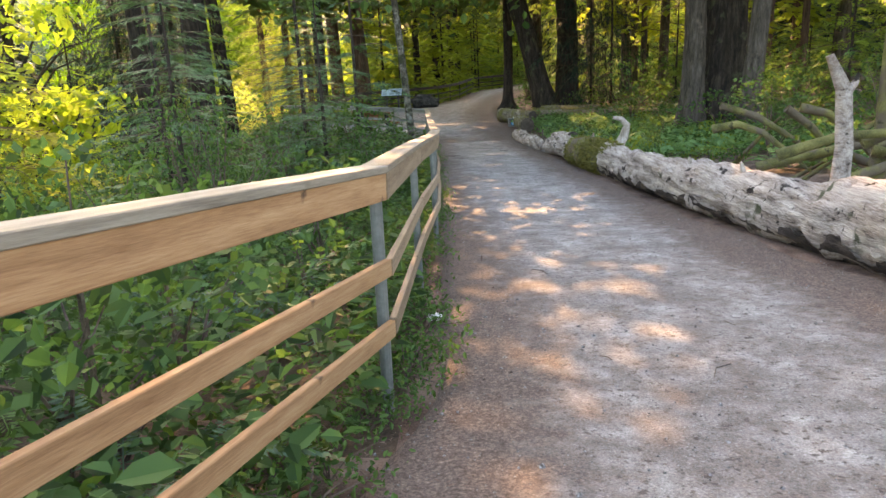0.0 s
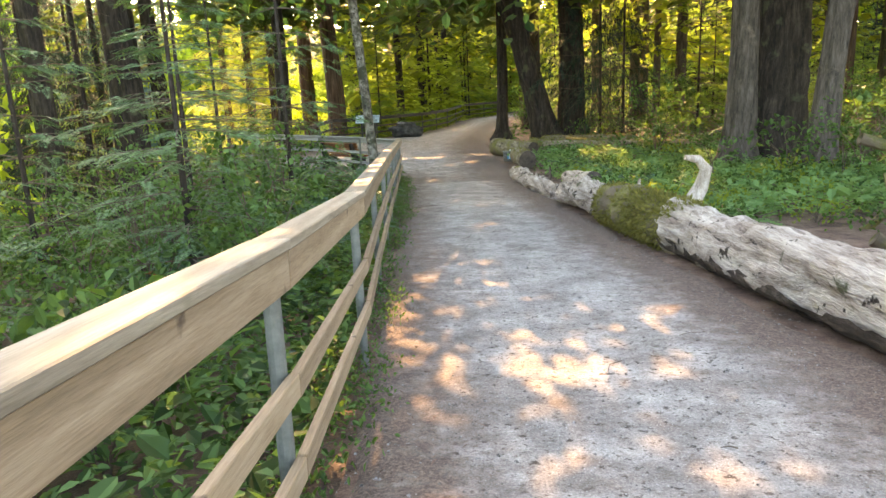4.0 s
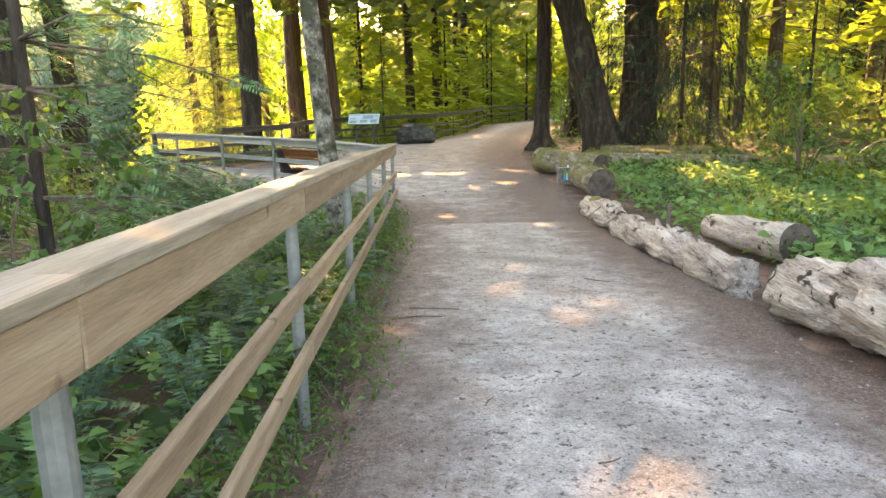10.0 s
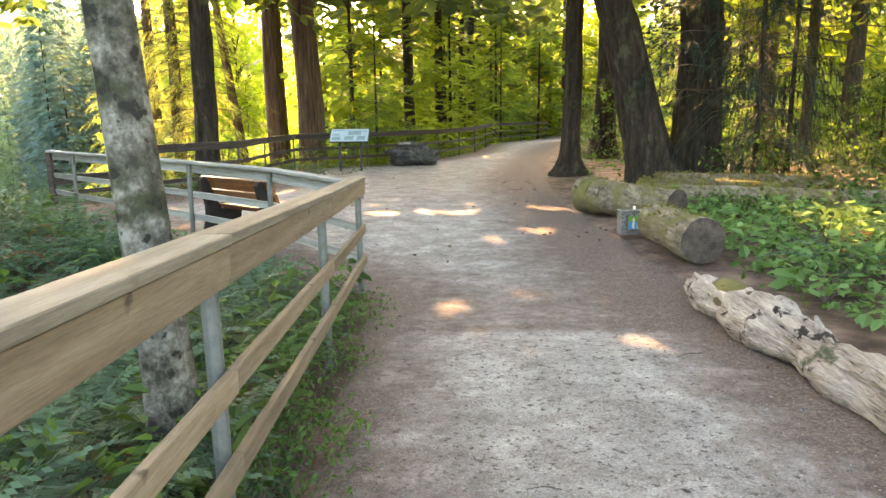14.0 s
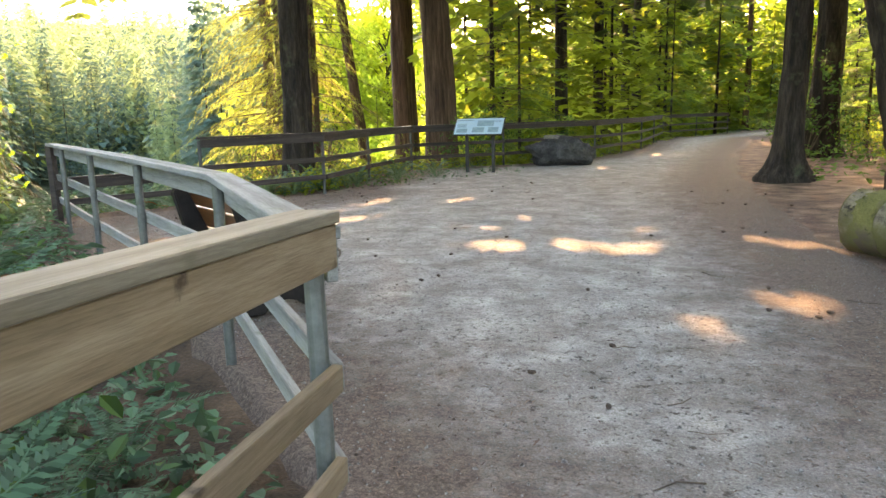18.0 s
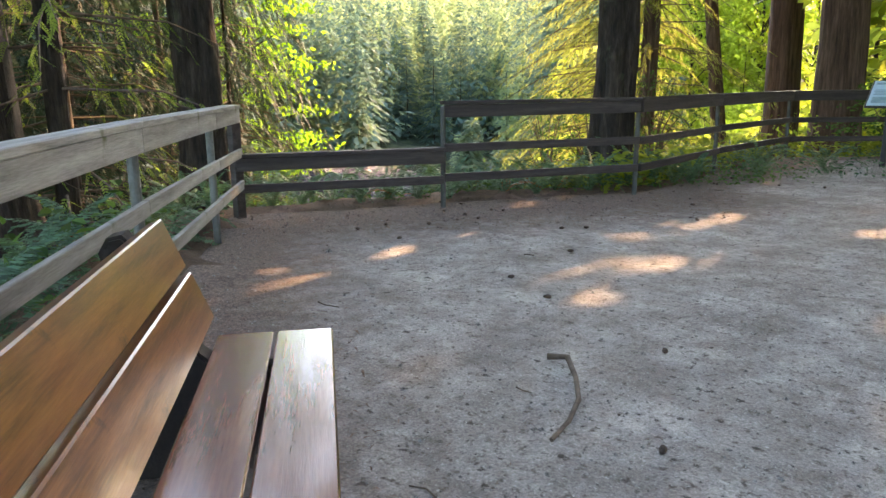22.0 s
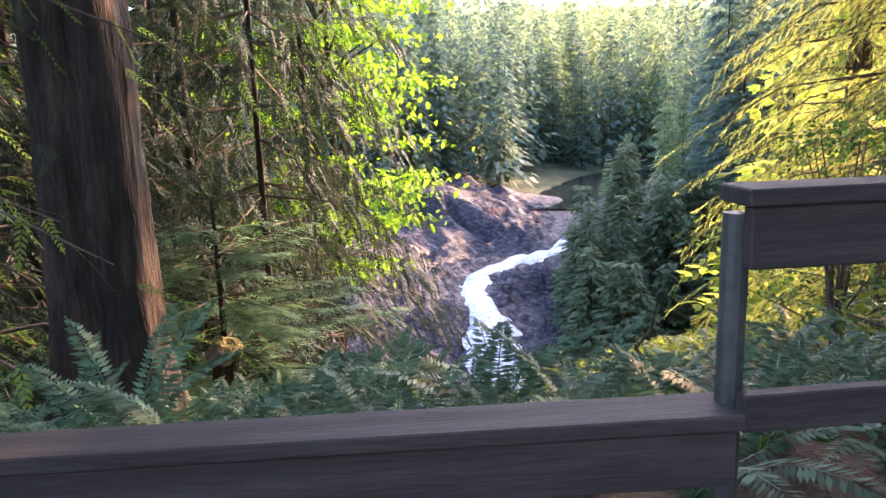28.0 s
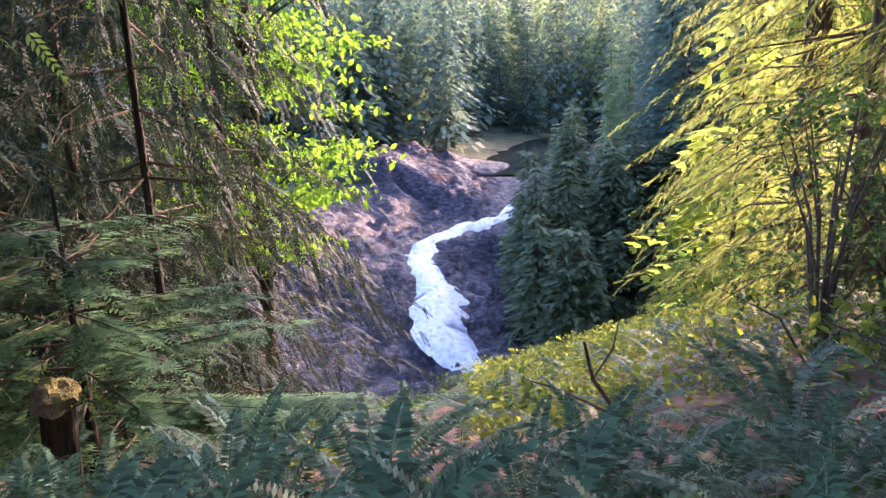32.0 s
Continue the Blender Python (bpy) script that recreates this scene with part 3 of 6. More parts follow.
gf = [(i * nj + j, (i + 1) * nj + j, (i + 1) * nj + j + 1, i * nj + j + 1) for i in range(ni - 1) for j in range(nj - 1)]
me = mesh_np("ground", gv, gf, [M["soil"], M["rock"], M["litter"], M["floor_green"]], True)
mi = []
for i in range(ni - 1):
    for j in range(nj - 1):
        x, y = gx[i], gy[j]
        if rocky[i, j]:
            mi.append(1)
        elif trail_in[i, j] and x < 8:
            mi.append(2)
        elif UU[i, j] > 9 or x < -22:
            mi.append(3)
        else:
            mi.append(0)
me.polygons.foreach_set("material_index", mi)
tagged(new("ground", me), "brown forest floor falling away to a dark rocky river gorge", "ground", kind="structure")

# the gravel trail, which widens into the viewpoint
PY = np.array([-12, 0, 3.6, 8.6, 19.8, 27.5, 28.9, 33.86, 35.74, 37.85, 43.4, 45.2, 48, 52.5, 62.4, 68.2, 76])
PL = np.array([-3.0, -1.25, -0.30, -0.38, -0.90, -1.42, -2.74, -8.55, -7.38, -6.2, -6.2, -3.9, -1.6, -0.2, 1.0, 4.5, 8.0])
POUT = np.interp(np.arange(0, 80), [0, 26, 28.5, 33.5, 36, 38.5, 44, 80], [0.0, 0.0, 0.15, 0.6, 0.65, 0.3, 0.3, 0.2])
RY = np.array([-12, 5, 8, 12, 15, 20, 24, 28, 33, 37, 41, 46, 52, 62, 68, 76])
RX = np.array([4.3, 3.5, 3.25, 2.95, 2.65, 2.3, 2.0, 2.05, 1.75, 1.6, 1.75, 2.2, 3.0, 5.0, 8.5, 12.0])


def trail_bump(x, y):
    return 0.012 * noise.noise(Vector((x * 0.7, y * 0.7, 0))) + 0.006 * noise.noise(Vector((x * 3, y * 3, 5)))


py = np.arange(-12, 76, 0.22)
NC = 30
tv, tf, tl = [], [], []
for r, y in enumerate(py):
    a, b = np.interp(y, PY, PL), np.interp(y, RY, RX)
    edge_a = a
    a -= float(np.interp(y, np.arange(0, 80), POUT))
    a += 0.10 * noise.noise(Vector((y * 0.9, 0, 0))) + 0.05 * noise.noise(Vector((y * 4, 3, 0)))
    b += 0.16 * noise.noise(Vector((y * 0.8, 7, 0))) + 0.06 * noise.noise(Vector((y * 4, 9, 0)))
    for c in range(NC):
        s = c / (NC - 1)
        x = a + (b - a) * s
        edge = min(s, 1 - s) * (b - a)
        z = float(trail_z(y)) + trail_bump(x, y) - (0.09 * max(0, 1 - edge / 0.16) ** 2 if y < 27 or s > 0.5 else 0)
        if x < edge_a:
            z = land1(x, y) + trail_bump(x, y) + (0.02 if c > 0 else -0.12)
        tv.append((x, y, z))
        wide = 1.05 if y < 26 else (2.2 if y < 39 else 1.2)
        # Values raised below y 11 darken the gravel for shade at the trail's start.
        tl.append(min(1.0, max(0.0, 1 - (x - edge_a) / wide)) * 0.55 + float(np.interp(y, [0, 6, 11, 25, 29, 40, 46], [0.30, 0.24, 0.06, 0.02, 0.11, 0.13, 0.04])) + max(0.0, 1 - (b - x) / (1.15 if y < 26 else 2.2)) * 0.78)
for r in range(len(py) - 1):
    for c in range(NC - 1):
        tf.append((r * NC + c, r * NC + c + 1, (r + 1) * NC + c + 1, (r + 1) * NC + c))
path_me = mesh_np("path", tv, tf, M["gravel"], True)
path_me.attributes.new("litter", "FLOAT", "POINT").data.foreach_set("value", tl)
tagged(new("path", path_me), "grey compacted gravel trail with brown needle litter", "path", kind="structure")

# ---- the fences ----
def board(length, width, thick, mat, name="board"):
    return bm_mesh(name, box_bm(length, width, thick, 0.004), mat)


def span_pose(a, b, up=0.0, side=0.0, twist=0.0):
    """Pose of a board whose middle lies between a and b, its length along x; side: shift to the right of the way."""
    a, b = Vector(a), Vector(b)
    d = (b - a).normalized()
    s = Vector((d.y, -d.x, 0)).normalized()
    n = s.cross(d) * 1.0
    m = Matrix((d, -s, -n)).transposed().to_4x4()
    if n.z > 0:
        m = Matrix((d, -s, d.cross(-s))).transposed().to_4x4()
    m.translation = (a + b) / 2 + Vector((0, 0, up)) + s * side
    return m @ pose(0, 0, 0, twist, 0, 0)


def pipe(h, r, mat):
    v, f = tube([(0, 0, -0.4), (0, 0, h)], [r, r], 12)
    return mesh_np("post", v, f, mat, False)


FR = random.Random(5)


def fence(name, posts, label, mats, top=1.2, rails=(0.75, 0.43), post_r=0.032, cap_top=True, first_post=True, last_post=True, post_mat=None, side=1, worn_from=99):
    """Pipe posts with a flat cap board over a face board, and two lower rails on the trail's side."""
    cap_m, face_m, rail_m = mats
    root = empty(name, posts[0][0], posts[0][1], posts[0][2])
    inv = Matrix.Translation((-posts[0][0], -posts[0][1], -posts[0][2]))
    for i, p in enumerate(posts):
        if (i == 0 and not first_post) or (i == len(posts) - 1 and not last_post):
            continue
        part("post", pipe(top - 0.06, post_r, post_mat or M["steel"]), root, m=inv @ pose(p[0] - 0.0, p[1], p[2], FR.uniform(-0.6, 0.6), FR.uniform(-0.6, 0.6), 0))
    for k, (a, b) in enumerate(zip(posts, posts[1:])):
        if k == worn_from:
            face_m = rail_m = M["wood_tan"]
        a, b = Vector(a), Vector(b)
        L = (b - a).length
        up = Vector((0, 0, 1))
        j = lambda: FR.uniform(-0.006, 0.006)
        if cap_top:
            part("cap_board", board(L + 0.02, 0.142, 0.038, cap_m), root, m=inv @ span_pose(a, b, top - 0.019 + j() * 0.3, side * 0.012, FR.uniform(-1.2, 1.2)))
            part("face_board", board(L - 0.006, 0.038, 0.135, face_m), root, m=inv @ span_pose(a, b, top - 0.038 - 0.0685 + j() * 0.2, side * (post_r + 0.022), FR.uniform(-0.8, 0.8)))
        for h in rails:
            part("rail", board(L - 0.006, 0.038, 0.089, rail_m), root, m=inv @ span_pose(a, b, h - 0.045 + j(), side * (post_r + 0.0215 + j() * 0.3), FR.uniform(-1, 1)))
    return tagged(root, label, "fence", "viewpoint fences")


def on_trail(pts):
    return [(x, y, float(trail_z(y))) for x, y in pts]


F_TRAIL = [(x, y, z + float(np.interp(y, [1.2, 3.4, 8, 12, 20, 28], [0.16, 0.10, 0.10, 0.07, 0.05, 0.035]))) for x, y, z in on_trail([(-1.75, -1.3), (-1.06, 1.15), (-0.47, 3.45), (-0.46, 6.0), (-0.41, 8.4), (-0.49, 10.95), (-0.66, 13.5), (-0.81, 15.93), (-0.95, 18.15), (-1.07, 20.3), (-1.21, 22.57), (-1.36, 25.06), (-1.49, 27.36)])]
fence("trail_fence", F_TRAIL, "tan timber rail fence on grey steel pipe posts beside the trail", (M["wood_cap"], M["wood_new"], M["wood_new"]), rails=(0.72, 0.40), worn_from=2)
F_LEFT = on_trail([(-1.49, 27.36), (-2.90, 29.05), (-4.45, 30.33), (-6.06, 31.65), (-7.73, 33.06), (-8.66, 33.86)])
fence("overlook_fence", F_LEFT, "weathered grey timber rail fence along the overlook", (M["wood_old"], M["wood_old"], M["wood_old"]), top=1.18, first_post=False, last_post=False, rails=(0.74, 0.41))
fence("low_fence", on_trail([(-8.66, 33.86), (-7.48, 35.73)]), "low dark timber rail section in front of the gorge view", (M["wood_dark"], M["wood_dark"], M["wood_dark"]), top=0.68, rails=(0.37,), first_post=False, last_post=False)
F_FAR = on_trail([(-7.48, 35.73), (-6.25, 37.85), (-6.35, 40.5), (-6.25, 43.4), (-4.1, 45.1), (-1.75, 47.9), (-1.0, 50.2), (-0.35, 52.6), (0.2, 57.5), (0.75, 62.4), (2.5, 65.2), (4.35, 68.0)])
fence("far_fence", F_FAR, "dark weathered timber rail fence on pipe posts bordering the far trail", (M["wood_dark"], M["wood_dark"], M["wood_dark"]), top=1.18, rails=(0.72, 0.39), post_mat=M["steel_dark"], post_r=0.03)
cp = empty("corner_post", -8.66, 33.86, 0)
part("post", bm_mesh("post", box_bm(0.10, 0.10, 1.5, 0.006, (0, 0, 0.39)), M["wood_dark"]), cp)
tagged(cp, "dark square timber corner post of the overlook fence", "post")

# ---- trees ----
def trunk_mesh(h, r, lean, mat, seed, seg=14, flare=1.7, flute=5, flute_amt=0.10, bend=0.0):
    rnd = random.Random(seed)
    ph = rnd.uniform(0, 6)
    path, rad = [], []
    hs = [-0.6, 0.0, 0.25, 0.6, 1.1, 2, 3.5, 5, 7, 9, 12, 16, 20, 25, 30]
    if seg > 30:
        hs = [-0.6] + [0.11 * i for i in range(82)] + [10, 12, 16, 20, 25, 30]
    for z in [q for q in hs if q < h] + [h]:
        s = max(0, z) / h
        path.append((lean[0] * z + 0.10 * r * math.sin(z * 0.5 + ph) + bend * z * z * 0.01, lean[1] * z + 0.10 * r * math.cos(z * 0.4 + ph), z))
        rad.append(r * (1 - 0.75 * s) * (1 + (flare - 1) * math.exp(-max(0, z) * 1.9 / max(0.5, r * 2.2))))
    v, f = tube(path, rad, seg, 0.10, rnd, True, flute, flute_amt, (4.0 + 6.0 * r) if seg > 30 else 0.0)
    return mesh_np("trunk", v, f, mat, True)


def limb_mesh(lines, mat, thick=0.05, share=1.0, rnd=None):
    tubes = []
    for pts, L in lines:
        if rnd and rnd.random() > share:
            continue
        r = thick * (0.35 + 0.25 * L)
        tubes.append(tube(pts, [r, r * 0.6, r * 0.15], 5, cap=False))
    v, f = join_tubes(tubes)
    return mesh_np("branchwork", v, f, mat, True)


CACHE = {}


def crown_set(kind, variant):
    """Crown and bough meshes of a kind of tree, shared by its copies."""
    key = (kind, variant)
    if key in CACHE:
        return CACHE[key]
    rs = np.random.RandomState(100 + 17 * variant + 1000 * sorted(KINDS).index(kind))
    h, base, rmax, whorls, per, sprays, tmpl, size, droop, hang, mat, thick = KINDS[kind]
    q, lines = conifer_crown(rs, h, base, rmax, whorls, per, sprays, tmpl, size, droop, 0.8, hang, {"layered": 0.08, "cedar": 0.8}.get(kind, 0.35))
    CACHE[key] = (mesh_quads("crown", q, M[mat]), limb_mesh(lines, M["twig"], thick, 0.9, random.Random(variant)) if thick else None)
    return CACHE[key]


KINDS = {
    # height, crown base, reach, whorls, boughs a whorl, twigs a bough, twig, size, droop, hang, leaf, bough thickness
    "tall": (27, 7.5, 4.6, 22, 5, 8, SPRAY_FAR, 1.7, 0.35, 0.5, "needle", 0.02),
    # Crown above the view, made wide and dense to shade the trail.
    "tall_dense": (27, 7.0, 6.2, 26, 7, 13, SPRAY_FAR, 1.5, 0.35, 0.5, "needle", 0.02),
    "tall_high": (27, 15, 3.6, 14, 5, 8, SPRAY_FAR, 1.4, 0.35, 0.5, "needle", 0.02),
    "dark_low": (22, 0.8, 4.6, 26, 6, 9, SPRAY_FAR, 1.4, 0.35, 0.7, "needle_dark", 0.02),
    # Coarse crown mostly out of view, spread to block sun from the ground.
    "canopy": (27, 9.5, 6.2, 20, 6, 10, SPRAY_WIDE, 1.5, 0.3, 0.4, "needle", 0.02),
    "bank": (12, 0.3, 2.6, 36, 7, 10, FAR_LEAF, 0.75, 0.3, 0.6, "bank", 0),
    "layered": (2.6, 0.15, 2.7, 10, 8, 58, SPRAY_FINE, 0.26, 0.06, 0.12, "hemlock_near", 0.014),
    "tall_gold": (26, 4.0, 4.4, 24, 5, 8, SPRAY_FAR, 1.5, 0.35, 0.5, "gold", 0.02),
    "hemlock": (7.5, 0.6, 2.6, 20, 4, 9, SPRAY_MID, 0.58, 0.25, 0.3, "young", 0.015),
    "bare": (16, 0.6, 2.9, 30, 4, 12, STRAND, 0.34, 0.4, 1.2, "young", 0.02),
    "far_pale": (24, 1.0, 4.2, 40, 9, 13, FAR_LEAF, 0.95, 0.3, 0.5, "far_haze_lit", 0),
    "green_tall": (13, 1.0, 3.4, 24, 4, 7, SPRAY_FAR, 1.2, 0.35, 0.5, "young", 0.015),
    "dark_young": (7, 0.4, 1.75, 20, 5, 12, SPRAY_NEEDLE, 0.32, 0.22, 0.35, "hemlock_near", 0.018),
    "sapling": (3.6, 0.2, 1.7, 11, 5, 9, SPRAY_FINE, 0.42, 0.12, 0.12, "needle", 0.02),
    "gold_young": (9, 0.8, 2.8, 20, 4, 8, SPRAY_MID, 0.75, 0.3, 0.4, "gold", 0.015),
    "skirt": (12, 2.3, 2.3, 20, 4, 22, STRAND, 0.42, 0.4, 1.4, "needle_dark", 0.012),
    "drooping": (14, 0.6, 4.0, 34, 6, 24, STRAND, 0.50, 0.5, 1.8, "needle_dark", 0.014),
    "cedar": (20, 0.3, 3.4, 56, 7, 50, STRAND_FINE, 0.27, 0.5, 1.5, "cedar", 0.02),
    "gold_tall": (13, 1.0, 3.4, 24, 4, 7, SPRAY_FAR, 1.2, 0.35, 0.5, "gold", 0.015),
    "far": (24, 0.6, 4.2, 46, 10, 16, FAR_LEAF, 0.78, 0.3, 0.5, "far", 0),
    "far_slim": (20, 0.6, 2.9, 44, 9, 13, FAR_LEAF, 0.7, 0.3, 0.5, "far", 0),
}


def tree(name, label, x, y, r, h, kind, variant=0, lean=(0, 0), bark="bark", trunk=True, scale=1.0, z=None, group="", flare=1.7, turn=None, seg=14):
    z = land1(x, y) if z is None else z
    root = empty(name, x, y, z)
    key = ("trunk", round(r, 2), h, bark, lean, variant % 3, flare, seg, kind[:3])
    if key not in CACHE:
        slim = kind.startswith("far") or kind == "bank"
        CACHE[key] = trunk_mesh(h * 0.78 if slim else h, r * 0.5 if slim else r, lean, M[bark], variant, seg, flare)
    part("trunk", CACHE[key], root)
    if kind:
        crown, boughs = crown_set(kind, variant)
        k = h / KINDS[kind][0]
        tn = (x * 37.7 + y * 91.3) % 360 if turn is None else turn
        sh = Matrix.Identity(4)
        sh[0][2], sh[1][2] = lean
        mm = sh @ pose(0, 0, 0, 0, 0, tn) @ Matrix.Diagonal((scale, scale, k, 1))
        part("crown", crown, root, m=mm)
        if boughs:
            tagged(part("branchwork", boughs, root, m=mm), kind="stuff")
    return tagged(root, label, "tree", group)


FIR = "tall conifer with deeply furrowed dark brown bark"
tree("conifer_tree", "tall conifer with dark furrowed bark behind the overlook fence", -7.9, 40.15, 0.33, 27, "tall_dense", 0, flare=1.5, seg=44)
tree("conifer_tree", "thick reddish-barked conifer trunk catching sun on one side", -9.0, 51.4, 0.52, 27, "tall_high", 1, bark="bark_red")
tree("conifer_tree", "thick reddish-barked conifer with a flared base behind the sign", -6.7, 48.2, 0.55, 27, "canopy", 2, lean=(-0.035, 0), bark="bark_red")
tree("conifer_tree", "broad grey conifer trunk leaning slightly behind the far fence", -7.4, 63.5, 0.68, 27, "canopy", 0, lean=(-0.05, 0))
tree("conifer_tree", "slender leaning sunlit trunk behind the overlook fence", -9.6, 49.4, 0.22, 20, "tall_high", 1, lean=(-0.12, 0), bark="bark_red")
tree("conifer_tree", "slim dark conifer trunk behind the far fence", -3.5, 54.8, 0.27, 24, "canopy", 1)
tree("conifer_tree", "dark upright conifer with spreading roots beside the trail", 2.5, 41.35, 0.27, 26, "tall_dense", 2, flare=2.2, seg=44)
tree("conifer_tree", "massive leaning furrowed conifer trunk beside the trail", 4.5, 39.0, 0.54, 27, "tall_dense", 0, lean=(-0.30, 0.0), flare=1.5, seg=44)
big_fir = tree("conifer_tree", "massive dark conifer trunk standing by the leaning one", 5.55, 39.6, 0.60, 30, "tall_dense", 1, flare=1.35, seg=44)
for px_, py_, tn in ((-0.5, -0.7, 30), (0.5, -0.4, 200)):
    skirt, skirt_limbs = crown_set("skirt", 0)
    tagged(part("bough_skirt", skirt, big_fir, "dark drooping boughs hanging against the trunk", pose(px_, py_, 0, 0, 0, tn)), kind="stuff")
    tagged(part("branchwork", skirt_limbs, big_fir, m=pose(px_, py_, 0, 0, 0, tn)), kind="stuff")
tree("hemlock_tree", "young dark hemlock hanging against the massive trunk", 6.6, 38.2, 0.07, 13, "drooping", 1, scale=0.55)
tree("hemlock_tree", "young dark hemlock hanging against the massive trunk", 7.9, 39.4, 0.07, 14, "drooping", 0, scale=0.6)
tree("conifer_tree", FIR, 4.8, 48.8, 0.42, 27, "tall_high", 2)
# Conifers added for shade: their unseen crowns keep sun off the trail.
for i, (x, y) in enumerate(((1.6, 83.0), (-3.2, 79.0), (-0.6, 70.5), (-2.4, 61.5))):
    tree("conifer_tree", "tall conifer added so its unseen crown shades the trail", x, y, (0.26, 0.34, 0.3)[i % 3], 27, "canopy", i % 3, group="trees of the wood", seg=10)
for (x, y, r) in ((7.8, 45.4, 0.26), (10.5, 48, 0.30), (12.1, 44.7, 0.30), (11.1, 45.6, 0.20), (11.6, 50.5, 0.36)):
    tree("conifer_tree", "straight slim grey-brown conifer trunk in the fern understorey", x, y, r, 26, "tall_gold" if x > 11 else "tall_high", int(x) % 3, bark="bark_grey", group="slim conifers")
tree("conifer_tree", "large pale-barked old conifer among ferns beside the driftwood log", 8.3, 26.7, 0.42, 26, "canopy", 1, bark="bark_grey", seg=44)
tree("cedar_tree", "very thick fluted old cedar trunk among ferns", 9.6, 27.4, 0.82, 30, "canopy", 2, bark="bark", flare=1.4, seg=44)
tree("conifer_tree", "slim pale trunk leaning beside the thick old cedar", 9.5, 24.4, 0.33, 26, "tall", 0, lean=(0.05, 0), bark="bark_grey", seg=44)
tree("conifer_tree", "dark conifer on the gorge edge beside the low fence", -11.5, 35.1, 0.34, 26, "tall", 0, lean=(-0.05, 0.0), flare=1.7, seg=44)
tree("conifer_tree", FIR, -11.8, 32.2, 0.60, 26, "tall_high", 2)
tree("conifer_tree", FIR, -12.6, 28.4, 0.40, 24, "tall_high", 1)
tree("alder_tree", "mottled pale-barked young alder close behind the trail fence", -1.76, 23.4, 0.12, 18, "", 1, lean=(-0.07, 0.0), bark="bark_pale", flare=1.35)
tree("hemlock_sapling", "young dark hemlock with long level boughs behind the trail fence", -2.9, 19.3, 0.05, 7, "dark_young", 1)
for i, (x, y, h) in enumerate(((-3.7, 16.4, 5), (-4.6, 20.6, 6), (-2.7, 13.6, 4), (-5.2, 12.2, 6), (-3.9, 9.6, 4), (-6.4, 16.8, 7))):
    tree("hemlock_sapling", "young dark hemlock with long level boughs behind the trail fence", x, y, 0.05, h, "dark_young", i % 2, group="trailside saplings", seg=8)
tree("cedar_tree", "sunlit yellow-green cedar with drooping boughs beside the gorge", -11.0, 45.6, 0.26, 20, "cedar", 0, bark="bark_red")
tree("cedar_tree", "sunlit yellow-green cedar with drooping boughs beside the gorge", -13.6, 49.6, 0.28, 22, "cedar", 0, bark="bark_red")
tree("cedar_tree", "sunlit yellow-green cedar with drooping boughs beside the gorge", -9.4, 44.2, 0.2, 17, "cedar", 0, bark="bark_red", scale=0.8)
tree("hemlock_tree", "dark drooping hemlock on the gorge slope", -14.8, 37.5, 0.045, 14, "drooping", 0, scale=0.6, group="slope hemlocks")
tree("hemlock_tree", "young dark hemlock with flat layered boughs below the low fence", -12.95, 36.3, 0.045, 2.4, "layered", 0, z=-1.75)
for i, (x, y) in enumerate(((-17.3, 37.4), (-18.8, 40.0), (-16.6, 35.2), (-20.8, 38.0), (-15.4, 32.4), (-14.6, 34.2))):
    tree("hemlock_tree", "dark drooping hemlock on the gorge slope", x, y, 0.09, 14, "drooping", i % 2, group="slope hemlocks")

for x, y, h in ((-18.9, 39.4, 3.6), (-16.6, 37.9, 3.0)):
    tree("hemlock_tree", "small dark drooping hemlock below the overlook", x, y, 0.05, h, "drooping", 1, scale=0.55, group="slope hemlocks", seg=8)
for i, (x, y) in enumerate(((-11.6, 33.2), (-13.4, 33.9), (-12.9, 31.4))):
    tree("conifer_tree", "slim dark conifer with bare drooping lower branches beside the overlook", x, y, 0.15, 16, "bare", i % 2, group="bare-branched conifers", seg=8)
for i, (x, y) in enumerate(((-23.5, 35.5), (-27, 36.5), (-30, 40.5), (-36, 38), (-33, 43.5), (-25.5, 39.0))):
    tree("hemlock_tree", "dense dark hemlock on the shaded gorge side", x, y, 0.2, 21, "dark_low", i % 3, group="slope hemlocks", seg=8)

# the wood all around
TR = random.Random(11)
PLACED = [(-7.9, 40.15), (-9, 51.4), (-6.7, 48.2), (2.5, 41.35), (4.5, 39), (5.5, 39.5), (4.8, 48.8), (8.3, 26.7), (9.6, 27.4), (9.5, 24.4), (-12.35, 35.4), (-11.2, 44.2), (-14, 49), (7.8, 45.4), (10.5, 48)]


def free(x, y, gap, keep=True):
    if any((x - a) ** 2 + (y - b) ** 2 < gap * gap for a, b in PLACED):
        return False
    a, b = np.interp(y, PY, PL), np.interp(y, RY, RX)
    if a - 2.6 < x < b + 2.6 and y < 76:
        return False
    u = (x - VIEW_O[0]) * VIEW_D[0] + (y - VIEW_O[1]) * VIEW_D[1]
    v = (x - VIEW_O[0]) * 0.643 + (y - VIEW_O[1]) * 0.766
    if u > 0 and -4 - 0.22 * u < v < 4 + 0.21 * u:
        return False
    if -17.5 < x < -9 and 46 < y < 80:
        return False
    if keep:
        PLACED.append((x, y))
    return True


def plant(n, x0, x1, y0, y1, gap, make):
    done = 0
    for _ in range(n * 12):
        x, y = TR.uniform(x0, x1), TR.uniform(y0, y1)
        if free(x, y, gap):
            make(x, y)
            done += 1
            if done >= n:
                return


